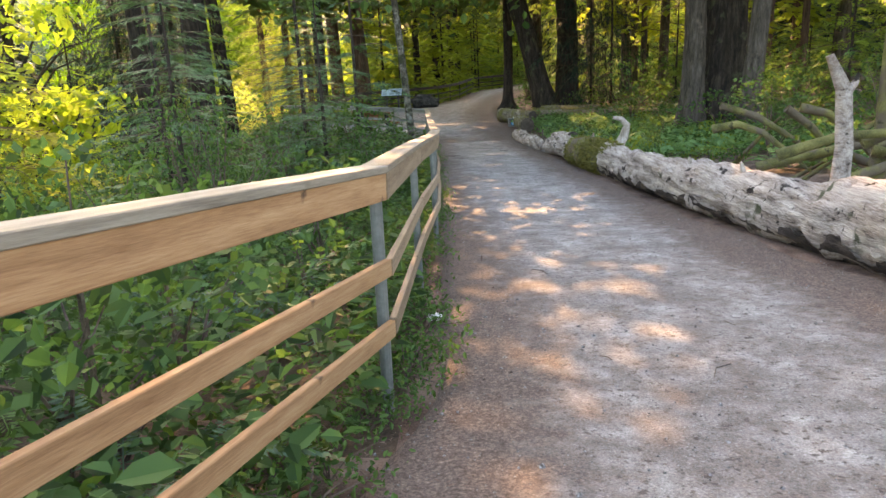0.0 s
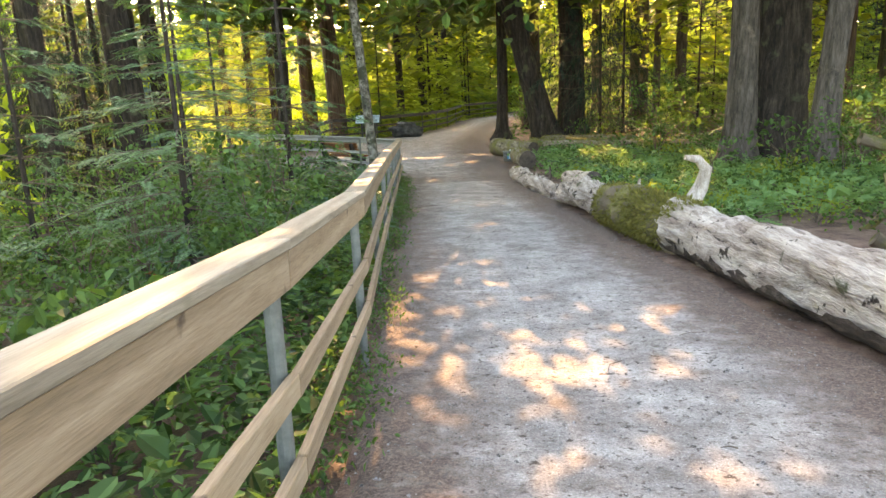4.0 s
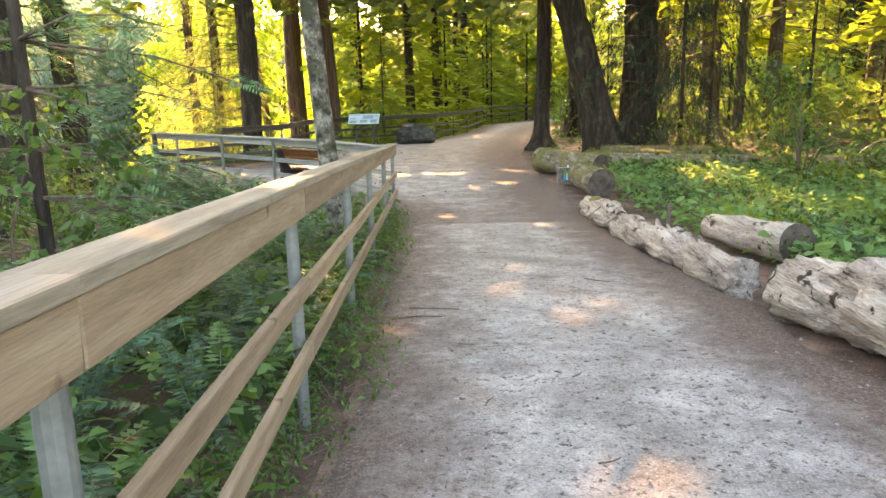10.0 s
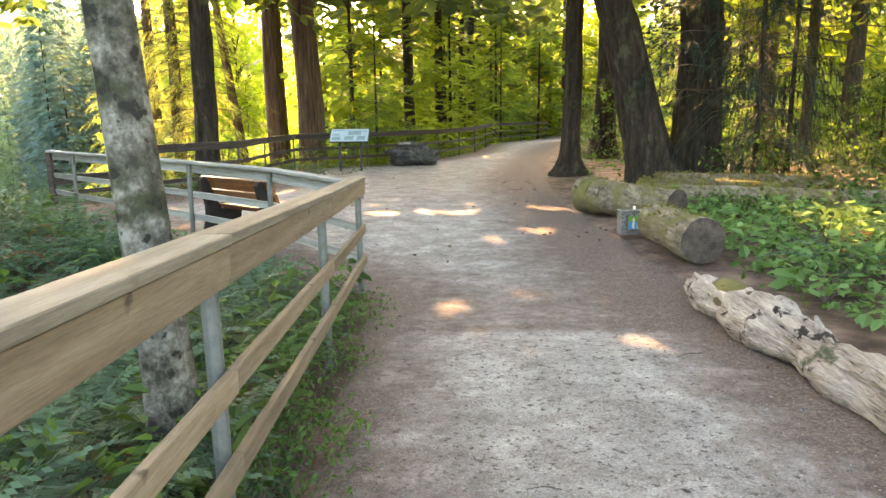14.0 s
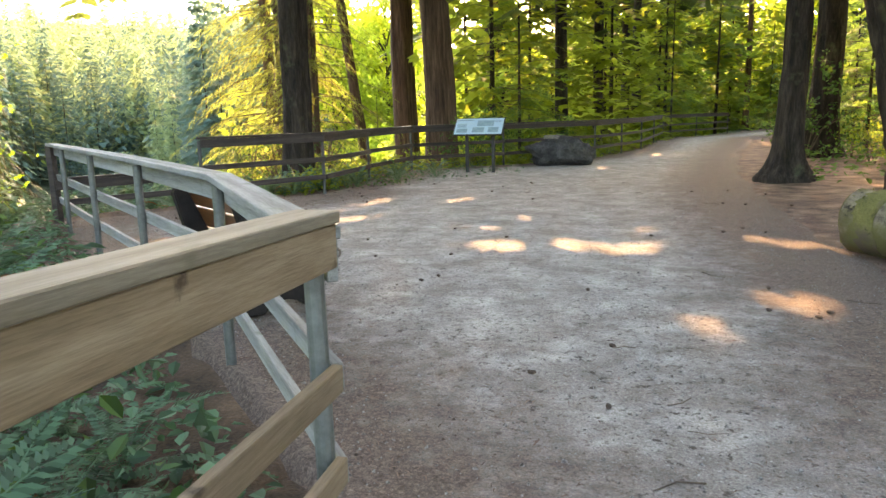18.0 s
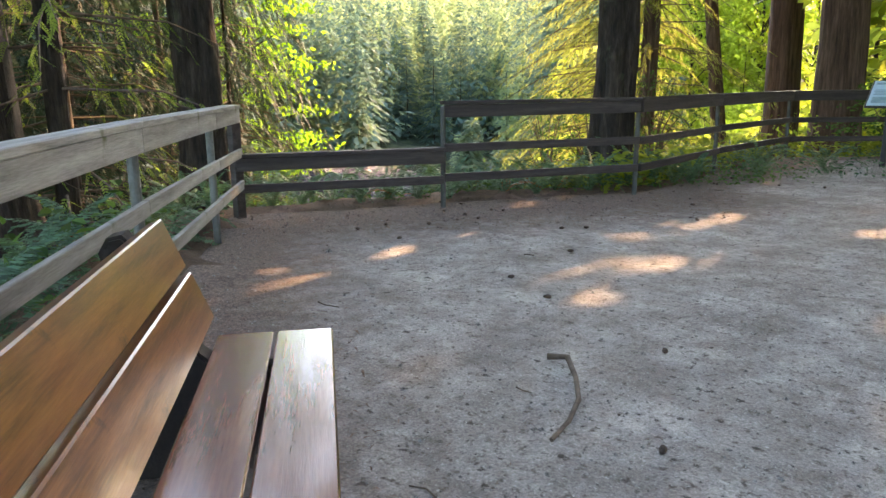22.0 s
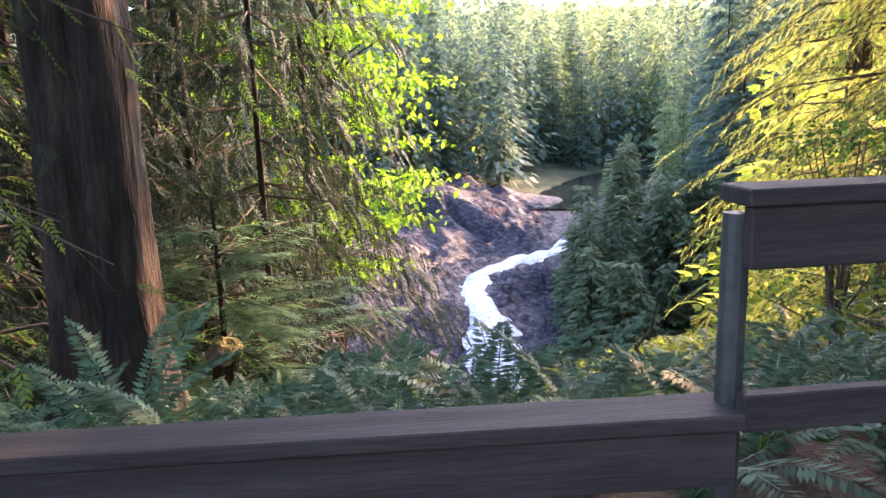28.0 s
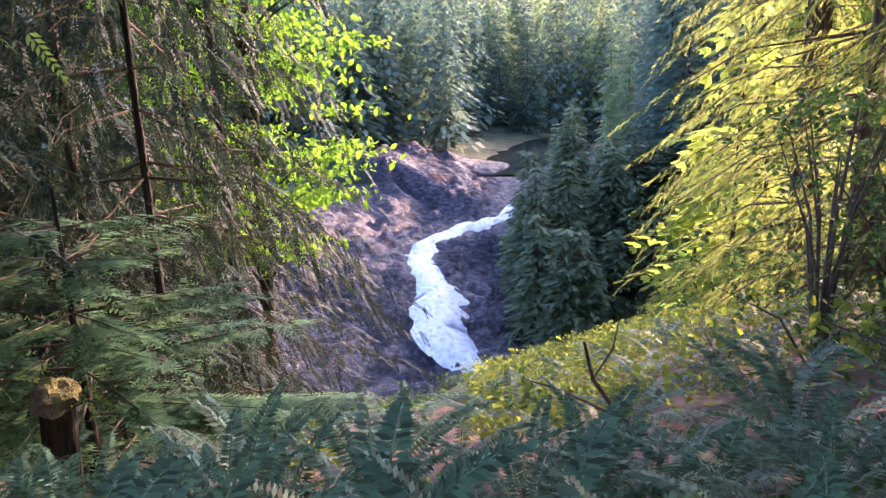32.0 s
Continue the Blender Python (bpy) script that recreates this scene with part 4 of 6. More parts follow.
def wood_tall(x, y):
    # Some conifers get the leaf copy with sunlight in its colour.
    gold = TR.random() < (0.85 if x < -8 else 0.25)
    tree("conifer_tree", "tall conifer in the wood, sunlight in its leaf colour" if gold else "tall dark conifer in the wood", x, y, TR.choice((0.2, 0.26, 0.33, 0.42)), TR.choice((24, 27)), "tall_gold" if gold else ("tall_high" if y > 55 else "tall"), TR.randrange(3), bark=TR.choice(("bark", "bark_grey", "bark_red")), group="trees of the wood", seg=10)


def wood_young(x, y):
    k = "gold_young" if x < -5 and TR.random() < 0.5 else "hemlock"
    tree("hemlock_tree", "young yellow-green hemlock in the understorey", x, y, 0.07, TR.choice((5, 7, 9)), k, TR.randrange(2), group="young hemlocks", seg=8)


plant(22, 13, 46, 14, 60, 3.4, wood_tall)
plant(20, -3, 46, 60, 100, 4.0, wood_tall)


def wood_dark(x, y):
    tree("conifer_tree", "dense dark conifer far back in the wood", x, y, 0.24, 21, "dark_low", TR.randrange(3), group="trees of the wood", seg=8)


plant(20, 16, 52, 58, 104, 3.6, wood_dark)
plant(10, -44, -17, -6, 28, 4.6, wood_tall)


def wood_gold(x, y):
    tree("hemlock_tree", "golden-green hemlock beyond the far fence, leaves coloured as sunlit", x, y, 0.12, TR.choice((10, 12, 14)), "green_tall" if x > 3 and TR.random() < 0.75 else "gold_tall", TR.randrange(2), group="sunlit hemlocks", seg=8)


plant(30, -24, -1.5, 50, 78, 2.8, wood_gold)
plant(14, -3, 16, 70, 94, 2.6, wood_gold)
plant(26, -8, 30, 78, 112, 2.6, wood_gold)
plant(14, -28, -7, 82, 112, 2.6, wood_gold)
plant(22, -36, -17, 2, 25, 2.4, wood_gold)
plant(30, -12, 26, 47, 86, 2.2, wood_young)
plant(14, 11, 34, 26, 60, 2.4, wood_young)
plant(16, 5, 26, 52, 84, 2.4, wood_young)
plant(8, -30, -9, 2, 22, 2.6, wood_young)

# broad-leaved maples, the bright sunlit yellow-green put into their leaf colour
def maple_set(seed):
    rs = np.random.RandomState(seed)
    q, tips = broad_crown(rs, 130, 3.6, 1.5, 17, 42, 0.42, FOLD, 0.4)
    tubes = [tube([(0, 0, max(0.3, t[2] - 2.2)), (t[0] * 0.5, t[1] * 0.5, t[2] - 0.5), tuple(t)], [0.06, 0.035, 0.01], 5, cap=False) for t in tips[::2]]
    return mesh_quads("crown", q, M["gold_leaf"]), mesh_np("limbwork", *join_tubes(tubes), M["bark"], True)


MAPLES = [maple_set(80 + i) for i in range(3)]


def wood_maple(x, y, big=1.0):
    root = empty("maple_tree", x, y, land1(x, y), TR.uniform(0, 360))
    k = big * TR.uniform(0.85, 1.2)
    crown, limbs = TR.choice(MAPLES)
    part("trunk", mesh_np("trunk", *tube([(0, 0, -0.5), (0.1, 0, 5), (-0.1, 0.1, 10), (0.1, 0, 15)], [0.20, 0.15, 0.10, 0.03], 9, 0.2), M["bark"], True), root)
    d = Matrix.Diagonal((k, k, k, 1))
    tagged(part("crown", crown, root, m=d), kind="stuff")
    tagged(part("limbwork", limbs, root, m=d), kind="stuff")
    tagged(root, "broad-leaved maple with leaves coloured yellow-green as if sunlit", "tree", "sunlit maples")


plant(16, -20, 2, 55, 84, 3.6, wood_maple)
plant(14, -44, -15, 0, 27, 3.8, wood_maple)
plant(24, -34, 10, 80, 114, 3.6, lambda x, y: wood_maple(x, y, 1.15))
plant(16, 4, 34, 56, 92, 3.6, wood_maple)

# ---- the gorge ----
FR2 = random.Random(23)


def fall_sheet():
    """White water in a winding ribbon that steps down the rock."""
    line = [(-55.3, 83.6, 1.5), (-54.7, 81.4, 2.0), (-55.5, 77.5, 2.0), (-55.6, 72.7, 2.4), (-52.6, 70.1, 2.9), (-48.5, 68.8, 3.2), (-44.8, 65.4, 4.2), (-40.6, 65.0, 3.2), (-37.2, 64.4, 2.7), (-35.4, 64.0, 2.5), (-33, 63.9, 2.4)]
    V, Fc = [], []
    n, across = 90, 13
    for i in range(n):
        s = i / (n - 1) * (len(line) - 1.001)
        k, f = int(s), s - int(s)
        c = Vector(line[k]).lerp(Vector(line[k + 1]), f)
        d = Vector((line[k + 1][0] - line[k][0], line[k + 1][1] - line[k][1], 0)).normalized()
        sd = Vector((-d.y, d.x, 0))
        w = c.z * (1 + 0.25 * noise.noise(Vector((i * 0.25, 0, 0))))
        zc = float(land(c.x, c.y)[0])
        for j in range(across):
            q = (j / (across - 1) - 0.5) * 2
            p = Vector((c.x, c.y, 0)) + sd * (w * q * 0.5 * (1.3 if i < 50 else 1.02))
            step = 0.32 * noise.noise(Vector((i * 0.30, q * 0.8, 2)))
            V.append((p.x, p.y, zc + 0.50 - 0.75 * q * q + step + 0.2 * noise.noise(Vector((p.x * 1.3, p.y * 1.3, 9)))))
    for i in range(n - 1):
        for j in range(across - 1):
            Fc.append((i * across + j, i * across + j + 1, (i + 1) * across + j + 1, (i + 1) * across + j))
    return mesh_np("waterfall", V, Fc, M["water_white"], True)


tagged(new("waterfall", fall_sheet()), "white rushing waterfall tumbling down dark rock", "waterfall", kind="structure")
pv, pf = [], []
pl = [(-63.2, 92.6, 5), (-66, 96, 7), (-76, 111, 8), (-83, 122, 9), (-83, 136, 14), (-68, 152, 18)]
for i, (x, y, w) in enumerate(pl):
    pv += [(x - w * 0.7, y - w * 0.5, -10.35), (x + w * 0.7, y + w * 0.5, -10.35)]
    if i:
        pf.append((2 * i - 2, 2 * i - 1, 2 * i + 1, 2 * i))
tagged(new("river", mesh_np("river", pv, pf, M["pool"])), "dark still river pool above the falls", "water", kind="structure")


def far_tree(x, y, big):
    # Past 150 m the conifers take the paler, hazed leaf colour.
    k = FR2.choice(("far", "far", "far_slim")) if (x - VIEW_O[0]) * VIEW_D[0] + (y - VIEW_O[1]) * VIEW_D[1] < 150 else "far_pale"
    tree("conifer_tree", "distant conifer on the far gorge side", x, y, 0.3, FR2.choice((20, 23, 26, 29)) if big else FR2.choice((8, 11)), k, FR2.randrange(3), group="far conifers", seg=6, scale=FR2.uniform(0.8, 1.2))


count = 0
for _ in range(6000):
    u, v = FR2.uniform(80, 290), FR2.uniform(-120, 120)
    if abs(v - 4) > 10 + u * 0.36:
        continue
    if FR2.random() > 95 / u:
        continue
    x, y = -7.5 - 0.766 * u + 0.643 * v, 35.3 + 0.643 * u + 0.766 * v
    da = float(seg_dist(np.array([x]), np.array([y]), RIVER)[0][0])
    if da < 9 or (u < 92 and da < 15) or (u < 125 and 0.05 < v / u < 0.25):
        continue
    if any((x - a) ** 2 + (y - b) ** 2 < (3.4 if u < 130 else 5.0) ** 2 for a, b in PLACED[-400:]):
        continue
    PLACED.append((x, y))
    far_tree(x, y, True)
    count += 1
    if count >= 125:
        break
# the steep bank beside the falls
for i in range(110):
    u, v = FR2.uniform(33, 62), 0
    v = FR2.uniform(4.8, 24) + (u - 44) * 0.12
    x, y = -7.5 - 0.766 * u + 0.643 * v, 35.3 + 0.643 * u + 0.766 * v
    if float(seg_dist(np.array([x]), np.array([y]), RIVER)[0][0]) < 4.4:
        continue
    tree("conifer_tree", "conifer on the rocky bank beside the falls", x, y, 0.13, FR2.choice((5, 6, 8, 10)), "bank", i % 3, group="bank conifers", seg=6, scale=FR2.uniform(0.8, 1.15))
for u, v, h in ((76, 17.5, 15), (79, 18.6, 13), (74, 18.9, 16), (82, 20.5, 14), (70, 12.6, 9), (66, 10.2, 8), (68, 11.6, 7)):
    tree("conifer_tree", "conifer above the falls, sunlight put into its pale colour", -7.5 - 0.766 * u + 0.643 * v, 35.3 + 0.643 * u + 0.766 * v, 0.13, h, "far_pale", h % 3, group="bank conifers", seg=6, scale=0.42)
# tall trees above the falls, which keep the rock in shade
for i in range(60):
    x, y = FR2.uniform(-64, -28), FR2.uniform(84, 116)
    u, v = (x - VIEW_O[0]) * VIEW_D[0] + (y - VIEW_O[1]) * VIEW_D[1], (x - VIEW_O[0]) * 0.643 + (y - VIEW_O[1]) * 0.766
    if 0.03 < v / u < 0.31:
        continue
    if float(seg_dist(np.array([x]), np.array([y]), RIVER)[0][0]) < 9 or any((x - a) ** 2 + (y - b) ** 2 < 12 for a, b in PLACED):
        continue
    PLACED.append((x, y))
    tree("conifer_tree", "tall conifer above the falls", x, y, 0.28, FR2.choice((20, 24, 27)), "far", i % 3, group="trees above the falls", seg=6)

# the rest of the far woods, past counting
rsf = np.random.RandomState(3)
fq, fl = [], []
for _ in range(9000):
    u, v = rsf.uniform(85, 330), rsf.uniform(-150, 150)
    if abs(v - 4) > 14 + u * 0.4 or rsf.rand() > 150 / u or (u < 125 and 0.05 < v / u < 0.25):
        continue
    x, y = -7.5 - 0.766 * u + 0.643 * v, 35.3 + 0.643 * u + 0.766 * v
    if float(seg_dist(np.array([x]), np.array([y]), RIVER)[0][0]) < (10 if u > 92 else 16):
        continue
    z, h = land1(x, y), rsf.choice([16, 20, 24, 27])
    k = 260 if u < 150 else 150
    s = rsf.uniform(0.03, 1, k) ** 0.8
    a = rsf.uniform(0, 6.283, k)
    r = (1 - s) * h * 0.20 * rsf.uniform(0.3, 1.1, k) + 0.1
    P = np.stack([x + r * np.cos(a), y + r * np.sin(a), z + s * h], 1)
    Fw = np.stack([np.cos(a), np.sin(a), -0.55 * np.ones(k)], 1) + rsf.normal(0, 0.25, (k, 3))
    q = scatter(np.array([kite(1, 0.45, 0.05)]), P, Fw, np.tile([0, 0, 1.0], (k, 1)) + rsf.normal(0, 0.3, (k, 3)), (0.9 + 1.2 * (1 - s)) * rsf.uniform(0.7, 1.2, k))
    # Farther trees go to the set with haze in its colour.
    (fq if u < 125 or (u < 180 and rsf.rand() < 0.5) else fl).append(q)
    if len(fq) + len(fl) >= 1900:
        break
tagged(new("far_woods", mesh_quads("far_woods", np.concatenate(fq), M["far"])), "dense conifer woods across the gorge, haze in their blue-green", "woods", kind="stuff")
tagged(new("far_woods", mesh_quads("far_woods", np.concatenate(fl), M["far_haze_lit"])), "distant hillside woods, haze and sunlight in their pale green", "woods", kind="stuff")

# ---- logs ----
def log_mesh(pts, radii, mat, seg=18, wob=0.35, sub=10, end_mat=None, ragged=0.0, seed=0, cracks=0.0):
    """A felled log along points, its skin uneven, its ends flat or ragged."""
    path, rad = [], []
    for i in range(len(pts) - 1):
        for k in range(sub):
            f = k / sub
            path.append(Vector(pts[i]).lerp(Vector(pts[i + 1]), f))
            rad.append(radii[i] * (1 - f) + radii[i + 1] * f)
    path.append(Vector(pts[-1]))
    rad.append(radii[-1])
    rnd = random.Random(seed)
    v, f = tube(path, rad, seg, 0, rnd, False)
    out = []
    for i, q in enumerate(v):
        c, k = path[i // seg], i // seg
        q = Vector(q)
        d = q - c
        am = 1 + wob * noise.fractal(q * 1.7 + Vector((seed, 0, 0)), 1.0, 2.1, 4) * 0.5 + 0.12 * wob * noise.noise(Vector((q.x * 9, q.y * 1.1, q.z * 9)))
        if cracks:
            n1 = noise.noise(Vector((q.x * 7 + seed, q.y * 0.55, q.z * 7)))
            n2 = noise.noise(Vector((q.x * 3.5, q.y * 1.4 + seed, q.z * 3.5)))
            am -= cracks * (max(0.0, 0.16 - abs(n1)) * 1.1 + max(0.0, n2 - 0.30) * 0.9)
        q = c + d * am
        if ragged and k in (0, len(path) - 1):
            q += (path[1] - path[0]).normalized() * ragged * noise.noise(q * 7)
        out.append((q.x, q.y, q.z))
    n = len(path)
    c0, c1 = len(out), len(out) + 1
    out += [tuple(path[0]), tuple(path[-1])]
    ends = [(c0, (k + 1) % seg, k) for k in range(seg)] + [(c1, (n - 1) * seg + k, (n - 1) * seg + (k + 1) % seg) for k in range(seg)]
    me = mesh_np("log", out, f + ends, [mat, end_mat or mat], True)
    for p in list(me.polygons)[len(f):]:
        p.material_index, p.use_smooth = 1, False
    return me


def at_land(x, y, h):
    return (x, y, float(trail_z(y)) + h)


def spur(root, pts, r, mat, name="stub", label=""):
    v, f = tube(pts, [r * (1 - 0.75 * i / (len(pts) - 1)) for i in range(len(pts))], 8, 0.2)
    return part(name, mesh_np(name, v, f, mat, True), root, label)


drift = empty("driftwood_log")
A1 = [at_land(4.35, 2.0, 0.36), at_land(3.95, 5.0, 0.34), at_land(3.60, 8.0, 0.32), at_land(3.27, 12.0, 0.30), at_land(3.02, 15.0, 0.28)]
part("bleached_trunk", log_mesh(A1, [0.42, 0.40, 0.37, 0.34, 0.32], M["dead"], 56, 0.55, 48, M["endgrain"], 0.1, 3, 0.5), drift, "bleached bare grey-white wood with dark cracks")
A2 = [at_land(3.03, 14.9, 0.28), at_land(2.88, 16.2, 0.27), at_land(2.74, 17.6, 0.26)]
part("mossy_trunk", log_mesh(A2, [0.325, 0.335, 0.315], M["moss"], 40, 0.6, 30, M["endgrain"], 0.1, 4, 0.3), drift, "yellow-green moss-covered stretch")


def moss_fuzz(root, pts, radii, n, seed, span=(0, 6.283)):
    """Short shaggy moss standing off a log."""
    rs = np.random.RandomState(seed)
    s = rs.rand(n) * (len(pts) - 1)
    k = np.minimum(s.astype(int), len(pts) - 2)
    f = (s - k)[:, None]
    P, R = np.array(pts), np.array(radii)
    c = P[k] * (1 - f) + P[k + 1] * f
    r = (R[k] * (1 - f[:, 0]) + R[k + 1] * f[:, 0]) * rs.uniform(0.94, 1.06, n)
    d = P[k + 1] - P[k]
    d /= np.linalg.norm(d, axis=1, keepdims=True)
    a = np.cross(d, [0, 0, 1.0])
    b = np.cross(a, d)
    th = rs.uniform(span[0], span[1], n)
    out = a * np.cos(th)[:, None] + b * np.sin(th)[:, None]
    fw = out + rs.normal(0, 0.6, (n, 3)) - np.array([0, 0, 0.7])
    q = scatter(np.array([kite(1, 0.35, 0.05)]), c + out * r[:, None], fw, out + rs.normal(0, 0.3, (n, 3)), rs.uniform(0.03, 0.10, n))
    tagged(part("moss_fringe", mesh_quads("moss_fringe", q, M["moss_leaf"]), root, "shaggy yellow-green moss"), kind="stuff")


moss_fuzz(drift, A2, [0.325, 0.335, 0.315], 9000, 3)
moss_fuzz(drift, [at_land(3.06, 14.6, 0.28), at_land(3.0, 15.2, 0.28)], [0.33, 0.33], 500, 4, (0.6, 2.6))
A3 = [at_land(2.75, 17.5, 0.26), at_land(2.60, 18.8, 0.25), at_land(2.44, 20.25, 0.24)]
part("broken_end", log_mesh(A3, [0.31, 0.29, 0.26], M["dead"], 48, 0.75, 32, M["endgrain"], 0.22, 5, 1.0), drift, "bleached split end")
spur(drift, [at_land(3.15, 15.1, 0.45), at_land(3.32, 15.15, 0.75), at_land(3.36, 15.1, 0.98), at_land(3.22, 15.0, 1.12), at_land(3.05, 14.95, 1.15)], 0.125, M["horn"], "root_stub", "curved bleached root stub")
for (x, y, h, dx, dh) in ((3.75, 6.4, 0.62, 0.05, 0.20), (3.5, 9.0, 0.6, -0.05, 0.16), (3.32, 10.6, 0.55, -0.02, 0.18), (2.95, 16.9, 0.5, 0.05, 0.22), (2.62, 18.4, 0.42, -0.03, 0.18), (3.85, 5.4, 0.6, -0.1, 0.14)):
    spur(drift, [at_land(x, y, h - 0.1), at_land(x + dx * 0.6, y, h + dh * 0.5), at_land(x + dx, y + 0.03, h + dh)], 0.06, M["horn"])


def bark_sheet(name, pts, radii, lo, hi, seed, mat, label):
    """Ragged old bark clinging to a log between two angles (0 faces right across, -1.57 is below)."""
    V, Fc, rows, cols = [], [], 170, 9
    for i in range(rows):
        s = i / (rows - 1) * (len(pts) - 1.0001)
        k, f = int(s), s - int(s)
        c = Vector(pts[k]).lerp(Vector(pts[k + 1]), f)
        r = radii[k] * (1 - f) + radii[k + 1] * f
        d = (Vector(pts[k + 1]) - Vector(pts[k])).normalized()
        a = d.cross(Vector((0, 0, 1))).normalized()
        b = a.cross(d)
        top = hi + 0.45 * noise.noise(Vector((s * 5 + seed, 0, 0))) + 0.22 * noise.noise(Vector((s * 21, seed, 0)))
        for j in range(cols):
            th = lo + (top - lo) * j / (cols - 1)
            lift = 1.06 + 0.10 * noise.noise(Vector((s * 9, th * 4, seed))) + 0.04 * noise.noise(Vector((s * 30, th * 9, seed))) - (0.05 if j == cols - 1 else 0)
            p = c - a * (math.cos(th) * r * lift) + b * (math.sin(th) * r * lift)
            V.append(tuple(p))
    for i in range(rows - 1):
        for j in range(cols - 1):
            q = noise.noise(Vector((i * 0.16, j * 0.5, seed)))
            if q > -0.32 or j < 3:
                Fc.append((i * cols + j, i * cols + j + 1, (i + 1) * cols + j + 1, (i + 1) * cols + j))
    return part(name, mesh_np(name, V, Fc, mat, True), drift, label)


bark_sheet("bark_sheet", A1, [0.42, 0.40, 0.37, 0.34, 0.32], -1.9, -0.42, 4, M["log_bark"], "dark ragged bark along the underside")
bark_sheet("bark_sheet", A2, [0.325, 0.335, 0.315], -1.9, -0.6, 9, M["log_bark"], "dark ragged bark along the underside")
tagged(drift, "long bleached fallen log with a mossy stretch edging the trail", "log")

rot = empty("rotten_log")
part("trunk", log_mesh([at_land(2.30, 21.0, 0.10), at_land(2.15, 22.6, 0.12), at_land(2.0, 24.4, 0.12), at_land(1.95, 26.0, 0.12), at_land(1.92, 27.3, 0.10)], [0.17, 0.21, 0.20, 0.20, 0.14], M["dead"], 40, 1.0, 36, M["dead"], 0.2, 8, 1.2), rot)
for (x, y, h, d) in ((2.2, 21.9, 0.2, 0.16), (2.1, 23.2, 0.25, 0.12), (2.0, 24.9, 0.22, 0.15), (1.95, 26.4, 0.2, 0.14), (2.15, 22.9, 0.22, 0.12)):
    spur(rot, [at_land(x, y, h - 0.08), at_land(x + 0.03, y + 0.05, h + d * 0.6), at_land(x + 0.02, y + 0.1, h + d)], 0.05, M["dead"])
part("moss_patch", log_mesh([at_land(1.99, 25.9, 0.16), at_land(1.95, 26.6, 0.17)], [0.165, 0.16], M["moss"], 12, 0.8, 8, None, 0.05, 2), rot, "green moss patch")
tagged(rot, "crumbling bleached rotten log lying at the trail's edge", "log")

for (nm, a, b, ra, rb, mat, lab) in (
        ("sawn_log", (3.30, 22.2, 0.22), (2.95, 23.8, 0.20), 0.21, 0.17, "dead", "short sawn mossy log with a dark cut end"),
        ("sawn_log", (2.45, 28.85, 0.26), (2.24, 30.42, 0.26), 0.28, 0.25, "mossy_wood", "short moss-dusted sawn log with a dark cut face"),
        ("sawn_log", (2.95, 31.75, 0.27), (1.72, 33.45, 0.27), 0.27, 0.33, "mossy_wood", "thick sawn log with a mossy rounded end at the trail's edge"),
        ("mossy_log", (2.9, 34.0, 0.18), (9.5, 31.0, 0.25), 0.24, 0.20, "mossy_wood", "long moss-covered fallen log lying in low plants"),
        ("mossy_log", (3.3, 36.0, 0.16), (6.2, 34.4, 0.2), 0.19, 0.15, "moss", "yellow moss-covered fallen log"),
        ("mossy_log", (3.9, 37.1, 0.16), (7.4, 35.9, 0.22), 0.21, 0.17, "mossy_wood", "brown fallen log near the big conifers")):
    root = empty(nm)
    part("trunk", log_mesh([at_land(*a), at_land((a[0] + b[0]) / 2, (a[1] + b[1]) / 2, (a[2] + b[2]) / 2), at_land(*b)], [ra, (ra + rb) / 2, rb], M[mat], 18, 0.28, 9, M["endgrain"], 0.01, int(a[1])), root)
    if nm == "sawn_log" and a[1] > 31:
        part("moss_cap", log_mesh([at_land(1.95, 33.13, 0.28), at_land(1.70, 33.48, 0.28)], [0.335, 0.30], M["moss"], 16, 0.25, 6, M["moss"], 0.06, 4), root, "bright yellow-green moss")
    if nm == "mossy_log" or a[1] > 28:
        moss_fuzz(root, [at_land(*a), at_land(*b)], [ra, rb], 900 if nm == 'mossy_log' else 160, int(a[1] * 10), (0.5, 2.7))
    tagged(root, lab, "log")
stake = empty("stake", 2.62, 24.6, 0.05)
part("stick", mesh_np("stick", *tube([(0, 0, -0.1), (0.0, 0, 0.42)], [0.035, 0.03], 7), M["twig"]), stake)
tagged(stake, "short weathered wooden stake beside the rotten log", "stake")

# mossy dead branches in a tangle
BR = random.Random(9)
for i in range(18):
    x, y = 4.5 + BR.uniform(0, 3.0), 10.0 + BR.uniform(0, 6.5)
    z0 = float(trail_z(y)) + 0.1
    a = BR.uniform(-0.5, 0.6)
    L = BR.uniform(1.6, 3.2)
    pts = [(x + L * q * math.cos(a), y - L * q * 0.5 * math.sin(a + 0.5), z0 + 0.35 + 0.65 * math.sin(q * 2.6 + i) * (0.5 + 0.4 * (i % 3))) for q in (0, 0.25, 0.5, 0.75, 1)]
    v, f = tube(pts, [0.085, 0.075, 0.06, 0.045, 0.02], 8, 0.4)
    tagged(new("mossy_branch", mesh_np("mossy_branch", v, f, M["moss"], True)), "curving dead branch coated in yellow-green moss", "branch", "mossy dead branches")
snag = empty("snag", 4.55, 8.75, 0.85)
part("trunk", mesh_np("trunk", *tube([(0, 0, -0.3), (0.02, 0, 0.9), (-0.05, 0, 1.6), (-0.22, 0.05, 2.0)], [0.14, 0.10, 0.09, 0.05], 9, 0.3), M["dead"], True), snag)
part("stub", mesh_np("stub", *tube([(-0.03, 0, 1.5), (0.08, 0, 1.68), (0.11, 0, 1.78)], [0.06, 0.04, 0.02], 7, 0.3), M["dead"], True), snag)
